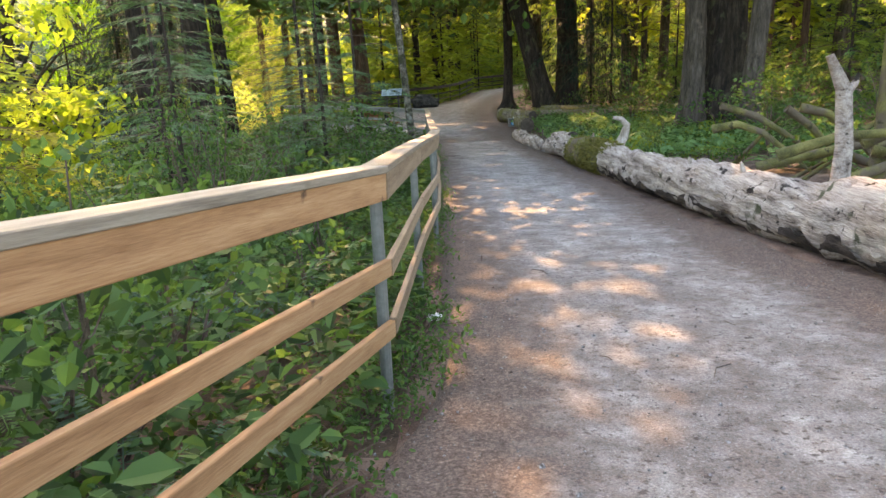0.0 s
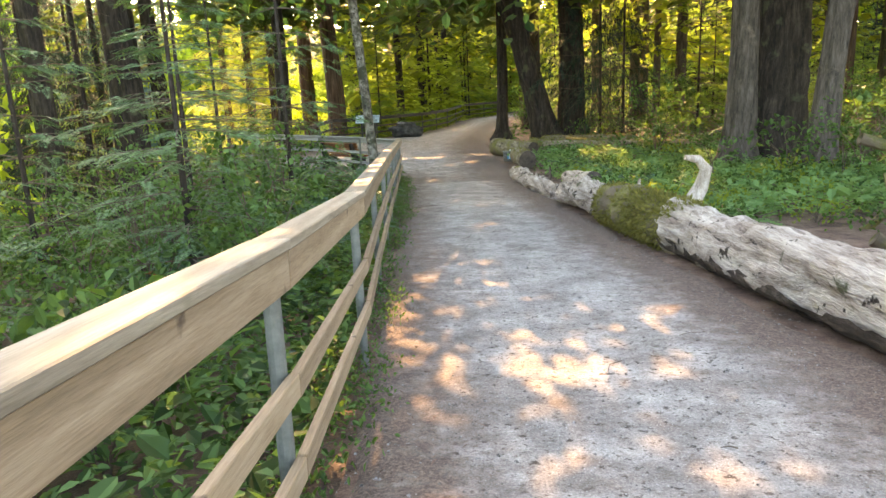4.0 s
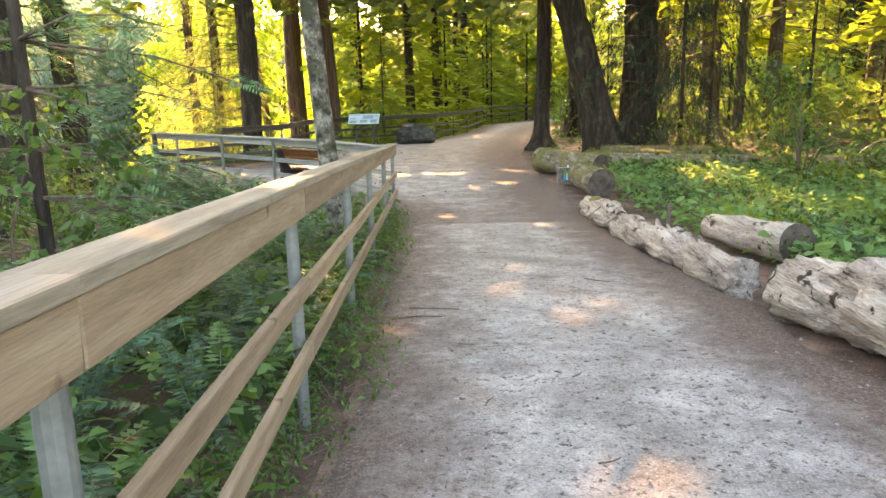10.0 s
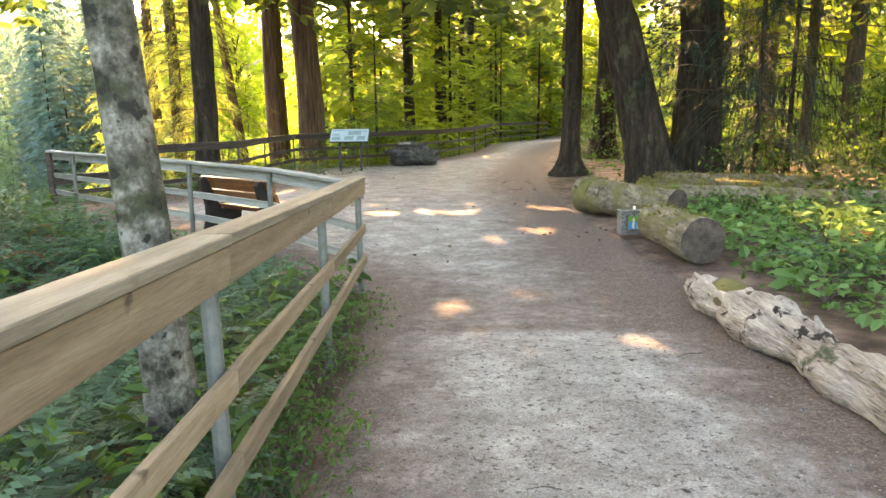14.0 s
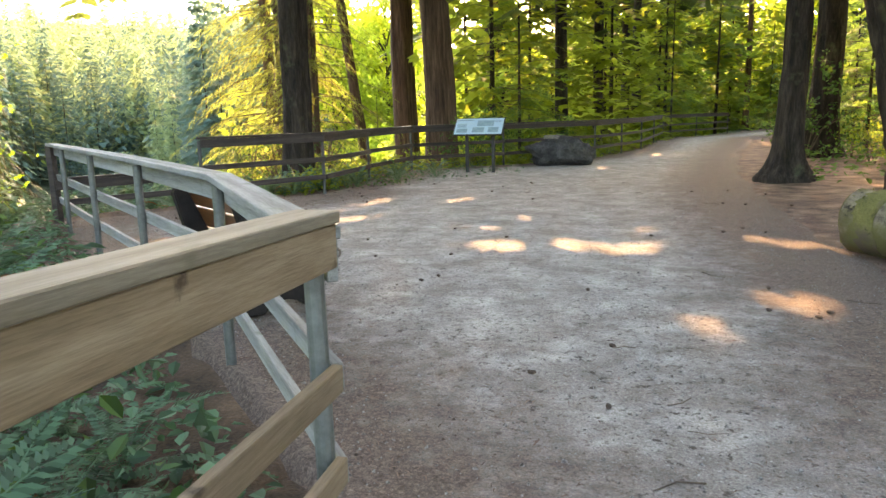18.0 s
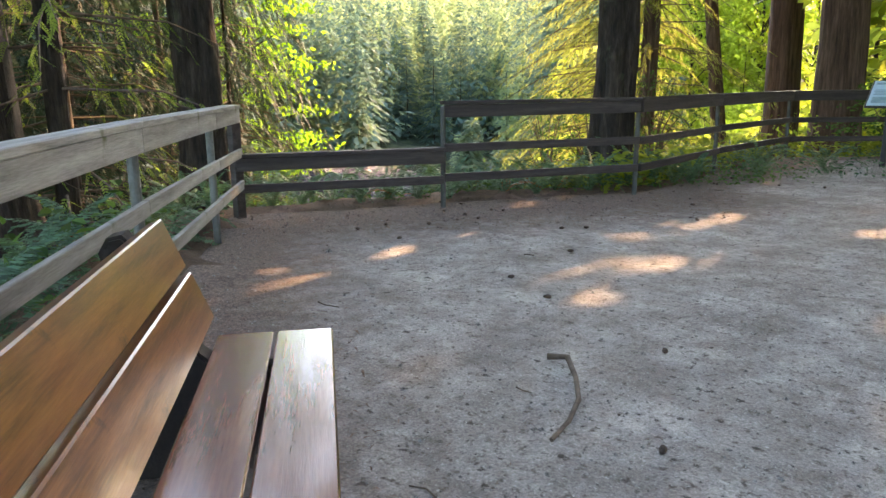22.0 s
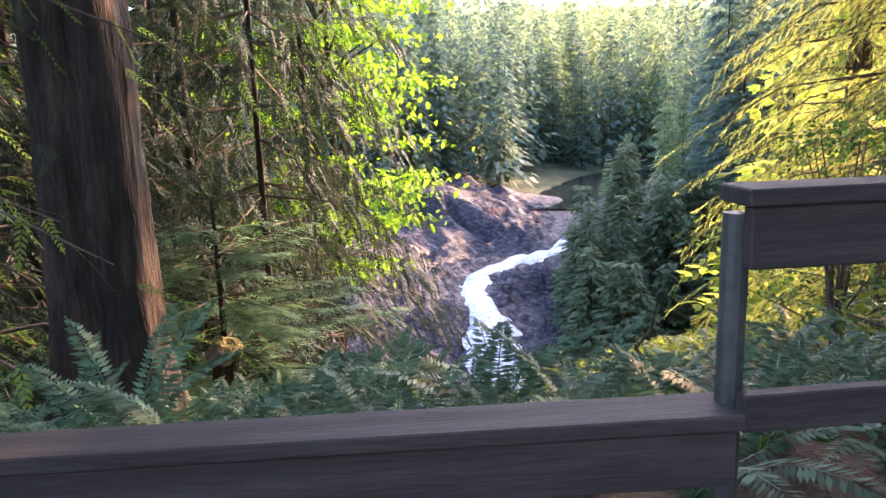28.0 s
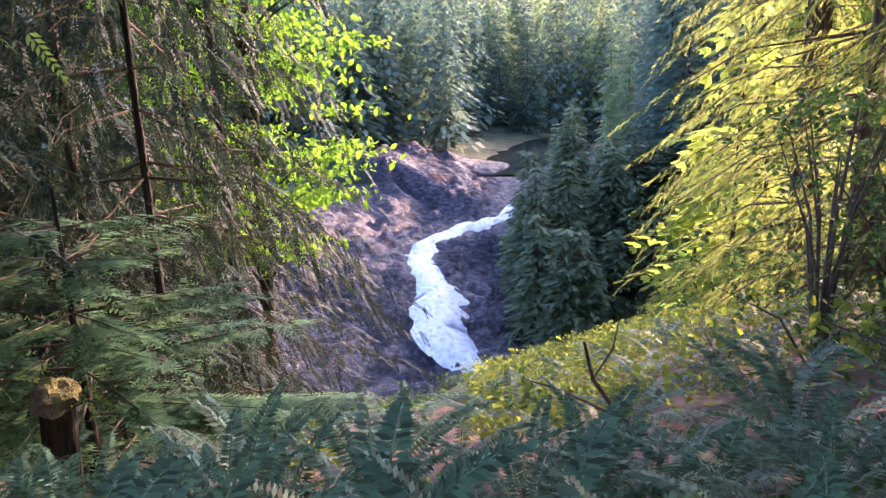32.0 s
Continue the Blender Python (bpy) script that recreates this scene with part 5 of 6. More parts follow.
tagged(snag, "bleached dead snag with a forked broken top", "snag")
snag2 = empty("snag", 6.6, 11.5, 0.75)
part("trunk", mesh_np("trunk", *tube([(0, 0, -0.3), (0.02, 0, 1.1), (0.03, 0, 2.1), (0.0, 0.05, 3.1)], [0.17, 0.15, 0.14, 0.08], 10, 0.3), M["moss"], True), snag2)
tagged(snag2, "moss-clad broken dead stem", "snag")

# ---- bench ----
bench = empty("bench", -3.615, 30.82, 0.0, -37.7)
for nm, y in (("seat_plank", 0.115), ("seat_plank", -0.105)):
    part(nm, bm_mesh(nm, box_bm(1.75, 0.205, 0.062, 0.006), M["bench_red"]), bench, m=pose(0, y, 0.425))
# The back planks wear the stain with sunlit gold painted in.
for nm, y, z in (("back_plank", -0.355, 0.805), ("back_plank", -0.272, 0.605)):
    part(nm, bm_mesh(nm, box_bm(1.75, 0.055, 0.195, 0.006), M["bench_sun_gold"]), bench, m=pose(0, y, z, 21, 0, 0))


def bench_end():
    """Cast end: a splayed foot with a shallow arch, a seat arm and a raked back post."""
    out = [(0.12, 0.0), (0.17, 0.39), (-0.16, 0.39), (-0.24, 0.46), (-0.41, 0.84), (-0.45, 0.89), (-0.50, 0.88), (-0.53, 0.83), (-0.44, 0.45), (-0.44, 0.25), (-0.51, 0.0), (-0.36, 0.0), (-0.29, 0.06), (-0.18, 0.085), (-0.08, 0.06), (-0.01, 0.0)]
    bm = bmesh.new()
    vs = [bm.verts.new((-0.055, y, z)) for y, z in out]
    f = bm.faces.new(vs)
    r = bmesh.ops.extrude_face_region(bm, geom=[f])
    bmesh.ops.translate(bm, vec=(0.11, 0, 0), verts=[g for g in r["geom"] if isinstance(g, bmesh.types.BMVert)])
    bmesh.ops.recalc_face_normals(bm, faces=bm.faces)
    bmesh.ops.bevel(bm, geom=[e for e in bm.edges if abs(e.verts[0].co.x - e.verts[1].co.x) < 0.001], offset=0.012, segments=2, affect="EDGES")
    return bm_mesh("end_support", bm, M["bench_base"])


be = bench_end()
for x in (-0.72, 0.72):
    part("end_support", be, bench, "dark brown cast end", pose(x, 0, 0))
    part("bracket", bm_mesh("bracket", box_bm(0.05, 0.10, 0.012, 0.003), M["steel"]), bench, "galvanised bracket", pose(x * 0.93, -0.16, 0.388))
tagged(bench, "brown timber plank bench with dark cast ends beside the fence", "bench")

# ---- information sign ----
sign = empty("information_sign", -4.30, 42.85, 0.0, -4)
for x in (-0.34, 0.34):
    part("leg", bm_mesh("leg", box_bm(0.075, 0.075, 1.25, 0.004, (0, 0, 0.44)), M["black"]), sign, m=pose(x, 0.06, 0))
panel = part("panel", bm_mesh("panel", box_bm(1.27, 0.55, 0.035, 0.006), M["black"]), sign, "dark-framed tilted panel", pose(0, 0, 1.13, 48, 0, 0))
part("face", bm_mesh("face", box_bm(1.22, 0.50, 0.006, 0.001), M["sign_face"]), panel, "pale blue printed face", pose(0, 0, 0.0195))
IR = random.Random(2)
for (x, y, w, h) in ((-0.36, 0.19, 0.42, 0.035), (0.16, 0.09, 0.42, 0.18), (-0.44, 0.06, 0.24, 0.014), (-0.44, 0.03, 0.26, 0.014), (-0.44, 0.0, 0.22, 0.014), (-0.44, -0.03, 0.25, 0.014), (0.0, -0.12, 0.30, 0.16), (0.38, -0.12, 0.26, 0.16), (-0.42, -0.14, 0.28, 0.12), (0.47, 0.16, 0.16, 0.014), (0.47, 0.13, 0.14, 0.014)):
    part("print_block", bm_mesh("print_block", box_bm(w, h, 0.003, 0), M["sign_ink"]), panel, m=pose(x, y, 0.0255))
tagged(sign, "tilted blue and white information panel on two dark legs", "sign")

# ---- boulder with plaque ----
def lumpy(name, sx, sy, sz, mat, seed, sub=4, amp=0.35, facet=1.0):
    bm = bmesh.new()
    bmesh.ops.create_icosphere(bm, subdivisions=sub, radius=1)
    for v in bm.verts:
        n = v.co.normalized()
        k = 1 + amp * noise.fractal(n * 1.4 + Vector((seed, seed * 0.3, 0)), 1.0, 2.0, 4) + 0.10 * facet * noise.cell(n * 2.3 + Vector((seed, 0, 0)))
        v.co = Vector((n.x * sx, n.y * sy, n.z * sz)) * k
        v.co.z = max(v.co.z, -sz * 0.75)
    return bm_mesh(name, bm, mat, False)


boulder = empty("boulder", -2.6, 45.3, 0.30)
part("stone", lumpy("stone", 0.80, 0.55, 0.44, M["boulder"], 3.1), boulder)
part("stone", lumpy("stone", 0.45, 0.40, 0.36, M["boulder"], 5.7), boulder, m=pose(0.50, -0.05, -0.06))
part("plaque", bm_mesh("plaque", box_bm(0.42, 0.28, 0.03, 0.006), M["stone"]), boulder, "small grey plaque", pose(-0.18, -0.10, 0.47, 18, 0, 4))
tagged(boulder, "dark craggy boulder with a small plaque before the fence", "boulder")

# ---- donation box ----
sbox = empty("steel_box", 2.02, 30.75, 0.0, 6)
part("body", bm_mesh("body", box_bm(0.40, 0.22, 0.33, 0.008, (0, 0, 0.165)), M["stone"]), sbox)
part("lid", bm_mesh("lid", box_bm(0.42, 0.24, 0.03, 0.006, (0, 0, 0.345)), M["steel"]), sbox, "pale metal lid")
part("spout", bm_mesh("spout", box_bm(0.03, 0.04, 0.05, 0.004), M["white"]), sbox, m=pose(0.03, 0.02, 0.385))
stick_p = part("sticker", bm_mesh("sticker", box_bm(0.23, 0.004, 0.20, 0), M["sign_blue"]), sbox, "blue and green picture sticker", pose(0.02, -0.113, 0.185))
part("green_band", bm_mesh("green_band", box_bm(0.23, 0.003, 0.085, 0), M["sign_green"]), stick_p, m=pose(0, -0.0035, 0.055))
for x, h in ((-0.04, 0.15), (0.03, 0.16)):
    part("white_streak", bm_mesh("white_streak", box_bm(0.03, 0.003, h, 0), M["white"]), stick_p, m=pose(x, -0.0065, -0.01))
for z in (0.25, 0.15):
    part("latch", bm_mesh("latch", box_bm(0.025, 0.012, 0.045, 0.002), M["steel_dark"]), sbox, m=pose(-0.125, -0.116, z))
    part("latch", bm_mesh("latch", box_bm(0.025, 0.012, 0.045, 0.002), M["steel_dark"]), sbox, m=pose(0.165, -0.116, z + 0.02))
tagged(sbox, "small grey metal box with a colourful sticker between sawn logs", "box")

# ---- mossy stump below the low fence ----
st = empty("stump", -11.82, 35.92, -1.24)
part("wood", mesh_np("wood", *tube([(0, 0, -0.8), (0.0, 0, 0.2), (0.02, 0, 0.78)], [0.15, 0.11, 0.10], 12, 0.5), M["bark"], True), st)
part("moss_cap", lumpy("moss_cap", 0.14, 0.13, 0.10, M["moss"], 1.2, 3, 0.5, 0), st, "golden green moss", pose(0.02, 0, 0.84))
tagged(st, "small dark stump capped with golden moss among ferns", "stump")

# ---- bare curved branch among the ferns ----
bb = empty("bare_branch", -9.45, 38.75, -1.05)
part("stem", mesh_np("stem", *tube([(0.12, 0.05, 0.0), (-0.12, -0.06, 0.16), (-0.34, -0.20, 0.34), (-0.48, -0.30, 0.58), (-0.52, -0.34, 0.82)], [0.022, 0.02, 0.017, 0.013, 0.008], 7, 0.2), M["twig"], True), bb)
part("side_shoot", mesh_np("side_shoot", *tube([(-0.34, -0.20, 0.34), (-0.62, -0.42, 0.50), (-0.80, -0.56, 0.56)], [0.010, 0.008, 0.004], 6, 0.2), M["twig"], True), bb)
part("side_shoot", mesh_np("side_shoot", *tube([(-0.48, -0.30, 0.58), (-0.40, -0.22, 0.78), (-0.38, -0.2, 0.95)], [0.008, 0.006, 0.003], 6, 0.2), M["twig"], True), bb)
tagged(bb, "bare dark curved branch rising from the ferns", "branch")

# ---- ferns ----
def frond_mesh(name, L, w, pairs, arch, mat, seed):
    """One arching frond along x: a midrib set with paired leaflets."""
    rs = np.random.RandomState(seed)
    quads, prev = [], None
    for i in range(pairs):
        s = (i + 0.5) / pairs
        x, z = L * (s - 0.18 * arch * s * s), L * (0.75 * s - arch * s * s)
        ln = w * (math.sin(math.pi * min(1, 0.16 + 0.86 * s)) ** 0.7) * rs.uniform(0.85, 1.1)
        for sg in (-1, 1):
            k = kite(ln, L / pairs * 0.95)
            a = math.radians(sg * (78 - 26 * s))
            R = np.array([[math.cos(a), -math.sin(a), 0], [math.sin(a), math.cos(a), 0], [0, 0, 1]])
            k = k @ R.T
            k[:, 2] -= 0.25 * np.abs(k[:, 1]) + rs.uniform(-0.01, 0.01)
            quads.append(k + np.array([x, 0, z]))
    n = 7
    rib = [(L * (s - 0.18 * arch * s * s), L * (0.75 * s - arch * s * s)) for s in [i / n for i in range(n + 1)]]
    for (xa, za), (xb, zb) in zip(rib, rib[1:]):
        quads.append(np.array([(xa, -0.004, za), (xb, -0.003, zb), (xb, 0.003, zb), (xa, 0.004, za)]))
    me = mesh_quads(name, np.array(quads), mat)
    FROND_Q[me] = np.array(quads)
    return me


FROND_Q = {}
FRONDS = {
    "dark": [frond_mesh("frond", 0.95, 0.095, 38, a, M["fern"], i) for i, a in enumerate((0.55, 0.75, 0.95))],
    "light": [frond_mesh("frond", 0.80, 0.12, 20, a, M["fern_light"], i + 9) for i, a in enumerate((0.5, 0.7, 0.9))],
    "dry": [frond_mesh("frond", 0.8, 0.09, 18, a, M["fern_dry"], i + 19) for i, a in enumerate((0.9, 1.05, 1.2))],
}
PR = random.Random(31)


def fern(x, y, kind="dark", size=1.0, n=9, z=None, label="", tilt=0):
    root = empty("fern", x, y, (land1(x, y) if z is None else z) + 0.02, PR.uniform(0, 360))
    for i in range(n):
        me = PR.choice(FRONDS[kind])
        if kind == "dark" and PR.random() < 0.03:
            me = PR.choice(FRONDS["dry"])
        k = size * PR.uniform(0.75, 1.15)
        part("frond", me, root, m=pose(0, 0, 0, PR.uniform(-14, 14), tilt + PR.uniform(-22, 12), 360 / n * i + PR.uniform(-14, 14)) @ Matrix.Diagonal((k, k, k, 1)))
    return tagged(root, label or ("dark green sword fern with arching fronds" if kind == "dark" else "light green fern with arching fronds"), "fern", "ferns")


def left_edge(y):
    return float(np.interp(y, PY, PL))


def fern_bed(places, mat, label):
    """Ferns too far off to count, joined."""
    out = []
    for x, y, kind, size in places:
        z, n = land1(x, y) + 0.02, 8
        for i in range(n):
            me, k = PR.choice(FRONDS[kind]), size * PR.uniform(0.75, 1.15)
            mm = np.array(pose(x, y, z, PR.uniform(-14, 14), PR.uniform(-22, 12), 360 / n * i + PR.uniform(-14, 14)))
            out.append(FROND_Q[me] @ (mm[:3, :3].T * k) + mm[:3, 3])
    tagged(new("fern_bed", mesh_quads("fern_bed", np.concatenate(out), M[mat])), label, "ferns", kind="stuff")


FAR_FERNS = []
# behind the trail fence
for i in range(46):
    y, off = 12.5 + 15 * ((i * 0.618) % 1), PR.uniform(0, 3.4)
    if off > 1.9:
        FAR_FERNS.append((left_edge(y) - 0.55 - off, y, "dark", PR.uniform(0.7, 1.15)))
        continue
    fern(left_edge(y) - 0.55 - off, y, PR.choice(("dark", "dark", "light")), PR.uniform(0.7, 1.15), 8)
for i in range(40):
    y = 1 + 11.5 * ((i * 0.618) % 1)
    fern(left_edge(y) - 0.7 - PR.uniform(0.1, 4.0), y, PR.choice(("dark", "light")), PR.uniform(0.8, 1.15), 8)
for i in range(40):
    y = 13.2 + 14 * i / 40
    fern(left_edge(y) - 0.50 - PR.uniform(0, 0.9), y, PR.choice(("dark", "light", "dark")), PR.uniform(0.75, 1.1), 9)
for i in range(34):
    y = 14.5 + 12 * ((i * 0.382) % 1)
    fern(left_edge(y) - 0.95 - PR.uniform(0, 2.0), y, "dark", PR.uniform(0.95, 1.2), 10, tilt=-14)
# behind the overlook's left fence
for i in range(20):
    s = (i + 0.5) / 20
    x, y = -1.8 - 6.6 * s, 27.7 + 5.9 * s
    o = PR.uniform(0.5, 2.6)
    fern(x - o * 0.65, y - o * 0.75, "dark", PR.uniform(0.8, 1.2), 9)
# the corner between the two fences
for i in range(34):
    x = -1.9 - 6.6 * ((i * 0.618) % 1)
    y = 27.5 + (-1.53 - x) * 0.892 - 1.25 - 3.2 * PR.random() ** 1.2
    fern(min(x, -2.6), y, "dark", PR.uniform(0.9, 1.2), 10, tilt=-14)
for i in range(12):
    s = (i + 0.5) / 12
    fern(-2.15 - 1.9 * s, 25.6 + 2.6 * ((i * 0.618) % 1), "dark", PR.uniform(0.6, 0.78), 10, tilt=-16)
# the lip below the low fence
for i in range(16):
    u, v = 0.8 + 0.6 * ((i * 0.618) % 1), -2.6 + 5.4 * i / 15
    fern(-7.9 - 0.766 * u + 0.643 * v, 35.0 + 0.643 * u + 0.766 * v, "dark", PR.uniform(0.72, 0.88), 11, tilt=-22)
for i in range(26):
    u, v = 1.5 + 1.2 * ((i * 0.382) % 1), -2.4 + 6.4 * ((i * 0.618) % 1)
    fern(-7.45 - 0.766 * u + 0.643 * v, 35.27 + 0.643 * u + 0.766 * v, "dark", PR.uniform(0.5, 0.72), 11, tilt=-24)
for i in range(84):
    s = (i + 0.5) / 84
    u, v = 1.75 + 6.5 * s ** 1.3, -6.5 + 13.5 * ((i * 0.618) % 1)
    if u > 4.0:
        FAR_FERNS.append((-7.45 - 0.766 * u + 0.643 * v, 35.27 + 0.643 * u + 0.766 * v, "dark", PR.uniform(0.7, 1.0)))
        continue
    fern(-7.45 - 0.766 * u + 0.643 * v, 35.27 + 0.643 * u + 0.766 * v, "dark", PR.uniform(0.5, 0.7) if u < 2.6 else PR.uniform(0.7, 1.0), 11, tilt=-16)
# behind the far fence
for i in range(26):
    y = 38.4 + 14 * ((i * 0.618) % 1)
    FAR_FERNS.append((left_edge(y) - 0.6 - PR.uniform(0, 2.2), y, PR.choice(("dark", "light")), PR.uniform(0.7, 1.0)))
# the fern floor on the other side of the trail
for i in range(30):
    x, y = PR.uniform(3.4, 6.5), PR.uniform(15.5, 31)
    fern(x, y, PR.choice(("light", "light", "dark")), PR.uniform(0.85, 1.2), 8)
fern_bed(FAR_FERNS, "fern", "dark green ferns thick on the slopes behind the fences")
fern_bed([(PR.uniform(6, 13), PR.uniform(14, 32), "light", PR.uniform(0.85, 1.3)) for _ in range(70)], "fern_light", "light green ferns filling the wood floor beside the big cedars")
fern_bed([(PR.uniform(6.8, 16), PR.uniform(30, 48), "dark", PR.uniform(0.9, 1.4)) for _ in range(50)], "fern", "dark green ferns under the conifers")

# ---- shrubs ----
def shrub_set(seed, h, spread, n, mat, size, tmpl):
    rs = np.random.RandomState(seed)
    q, tips = broad_crown(rs, n, spread, h * 0.2, h, 13, size * 1.08, tmpl, 0.5)
    tubes = []
    for t in tips[::2]:
        tubes.append(tube([(0, 0, -0.1), (t[0] * 0.35, t[1] * 0.35, t[2] * 0.6), tuple(t)], [0.014, 0.010, 0.004], 4, cap=False))
    return mesh_quads("leaves", q, M[mat]), mesh_np("stemwork", *join_tubes(tubes), M["twig"])


SHRUBS = {
    "broad": [shrub_set(40 + i, 1.0, 0.75, 12, "shrub", 0.10, FOLD) for i in range(3)],
    "fine": [shrub_set(50 + i, 1.5, 0.9, 16, "shrub", 0.15, LEAFLET5) for i in range(2)],
    "lit": [shrub_set(60 + i, 1.1, 0.8, 12, "shrub_lit", 0.085, FOLD) for i in range(2)],
    "low": [shrub_set(70 + i, 0.35, 0.7, 12, "shrub", 0.075, FOLD) for i in range(2)],
    "low_lit": [shrub_set(75 + i, 0.35, 0.7, 12, "shrub_lit", 0.07, FOLD) for i in range(2)],
}
SHRUBS["twiggy"] = [shrub_set(90 + i, 1.7, 0.85, 34, "shrub", 0.085, LEAFLET5) for i in range(2)]
SHRUBS["tall"] = [shrub_set(95 + i, 2.1, 1.1, 46, "shrub", 0.065, FOLD) for i in range(2)]
SHRUB_LABEL = {"twiggy": "open twiggy shrub with small green leaves", "tall": "tall leafy green shrub rising above the trail fence", "broad": "broad-leaved green shrub in the undergrowth", "fine": "fine-leaved green shrub in the undergrowth", "lit": "leafy shrub in a sunlit yellow-green colour", "low": "low patch of leafy green groundcover", "low_lit": "low groundcover patch coloured yellow-green as if sunlit"}


def shrub(x, y, kind, size=1.0, z=None, keep=False):
    u = (x - VIEW_O[0]) * VIEW_D[0] + (y - VIEW_O[1]) * VIEW_D[1]
    v = (x - VIEW_O[0]) * 0.643 + (y - VIEW_O[1]) * 0.766
    if -1 < u < 16 and -7.5 < v < 4 + 0.2 * u and "low" not in kind and not keep:
        return None
    leaves, stems = PR.choice(SHRUBS[kind])
    root = empty("shrub" if "low" not in kind else "groundcover_plant", x, y, land1(x, y) if z is None else z, PR.uniform(0, 360))
    d = Matrix.Diagonal((size, size, size * PR.uniform(0.8, 1.2), 1))
    tagged(part("leaves", leaves, root, m=d), kind="stuff")
    tagged(part("stemwork", stems, root, m=d), kind="stuff")
    return tagged(root, SHRUB_LABEL[kind], "shrub" if "low" not in kind else "groundcover", "undergrowth")


for i in range(70):
    y = -1 + 15 * ((i * 0.618) % 1)
    shrub(left_edge(y) - 1.08 - 5.0 * PR.random() ** 1.4, y, PR.choice(("broad", "broad", "fine")), PR.uniform(0.7, 1.05))
for i in range(60):
    y = 13 + 9.5 * ((i * 0.618) % 1)
    shrub(left_edge(y) - 1.2 - 8.0 * PR.random(), y, PR.choice(("broad", "fine", "low", "low")), PR.uniform(0.7, 1.2))
for i in range(7):
    y = 8 + 11 * ((i * 0.618) % 1)
    shrub(left_edge(y) - 2.2 - 3.0 * PR.random(), y, "tall", PR.uniform(0.7, 0.95))
for i in range(36):
    y = -2 + 32 * ((i * 0.618) % 1)
    shrub(left_edge(y) - 6 - 12.0 * PR.random(), y, PR.choice(("fine", "lit", "broad")), PR.uniform(1.1, 1.7))
for i in range(150):
    y = 1.5 + 25.6 * ((i * 0.618) % 1)
    shrub(left_edge(y) - 0.02 - 0.42 * PR.random(), y, "low", PR.uniform(0.28, 0.55))
for i in range(60):
    x, y = PR.uniform(3.2, 10), PR.uniform(16, 33.5)
    shrub(x, y, PR.choice(("low", "low_lit")), PR.uniform(0.8, 1.3))
for i in range(40):
    x, y = PR.uniform(5.5, 18), PR.uniform(8, 48)
    shrub(x, y, PR.choice(("broad", "fine")), PR.uniform(0.8, 1.5))
for i in range(40):
    u, v = PR.uniform(8, 13.5), PR.uniform(-3.5, 6)
    # The middle strip takes the lit leaf colour, a painted patch of sun.
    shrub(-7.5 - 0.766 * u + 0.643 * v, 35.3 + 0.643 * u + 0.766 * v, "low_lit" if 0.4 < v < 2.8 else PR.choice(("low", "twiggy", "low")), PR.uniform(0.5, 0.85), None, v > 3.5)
for i in range(14):
    u, v = PR.uniform(3, 9), PR.uniform(-7, 8)
    shrub(-7.9 - 0.766 * u + 0.643 * v, 35.0 + 0.643 * u + 0.766 * v, "low", PR.uniform(0.28, 0.42))
for i in range(46):
    y = 37 + 26 * ((i * 0.618) % 1)
    shrub(left_edge(y) - 0.8 - 5 * PR.random(), y, PR.choice(("lit", "low", "fine", "low_lit")), PR.uniform(0.7, 1.3))
for i in range(30):
    y = 46 + 26 * ((i * 0.618) % 1)
    shrub(float(np.interp(y, RY, RX)) + 0.8 + 7 * PR.random(), y, PR.choice(("lit", "broad", "fine")), PR.uniform(0.8, 1.6))
for (u, v, s) in ((5.2, 2.9, 1.25), (6.0, 4.0, 1.4), (4.4, 4.6, 1.0)):
    shrub(-7.5 - 0.766 * u + 0.643 * v, 35.3 + 0.643 * u + 0.766 * v, "twiggy", s, None, True)

# ---- the maple hanging over the gorge ----
mq, mt = broad_crown(np.random.RandomState(5), 150, 2.4, 4.0, 15, 84, 0.165, FOLD, 0.16)
mp = empty("maple_tree", -21.7, 41.8, -6.5)
part("trunk", mesh_np("trunk", *tube([(0, 0, -0.5), (0.1, 0.1, 4), (0, 0.2, 8), (0.2, 0.1, 12)], [0.16, 0.13, 0.08, 0.03], 9, 0.2), M["bark"], True), mp)
tagged(part("crown", mesh_quads("crown", mq, M["maple"]), mp), kind="stuff")
part("limbwork", mesh_np("limbwork", *join_tubes([tube([(0, 0, max(0.5, t[2] - 1.2)), tuple(np.array(t) * [0.5, 0.5, 1] - [0, 0, 0.4]), tuple(t)], [0.05, 0.03, 0.01], 5, cap=False) for t in mt[::2]]), M["bark"]), mp)
tagged(mp, "maple with bright lime-green sunlit leaves over the gorge", "tree")
# leaves of the young alder: an unseen crown, widened to shade the trail's start
aq, at_ = broad_crown(np.random.RandomState(6), 300, 5.0, 5.2, 19, 42, 0.32, FOLD, 0.6, (-0.03, 0))
al = bpy.data.objects["alder_tree"]
tagged(part("crown", mesh_quads("crown", aq, M["shrub"]), al), kind="stuff")


# ---- the carpet of small leaves under it all ----
def carpet(name, n, seed, place, size, mat, top, label):
    rs = np.random.RandomState(seed)
    xy = np.array([place(rs) for _ in range(n)])
    z = land(xy[:, 0], xy[:, 1]) + rs.beta(1.3, 2.2, n) * top
    P = np.column_stack([xy, z])
    Fw = rs.normal(0, 1, (n, 3)) * [1, 1, 0.35]
    up = np.tile([0, 0, 1.0], (n, 1)) + rs.normal(0, 0.35, (n, 3))
    q = scatter(FOLD, P, Fw, up, size * rs.lognormal(0, 0.35, n))
    tagged(new(name, mesh_quads(name, q, M[mat])), label, "undergrowth", kind="stuff")


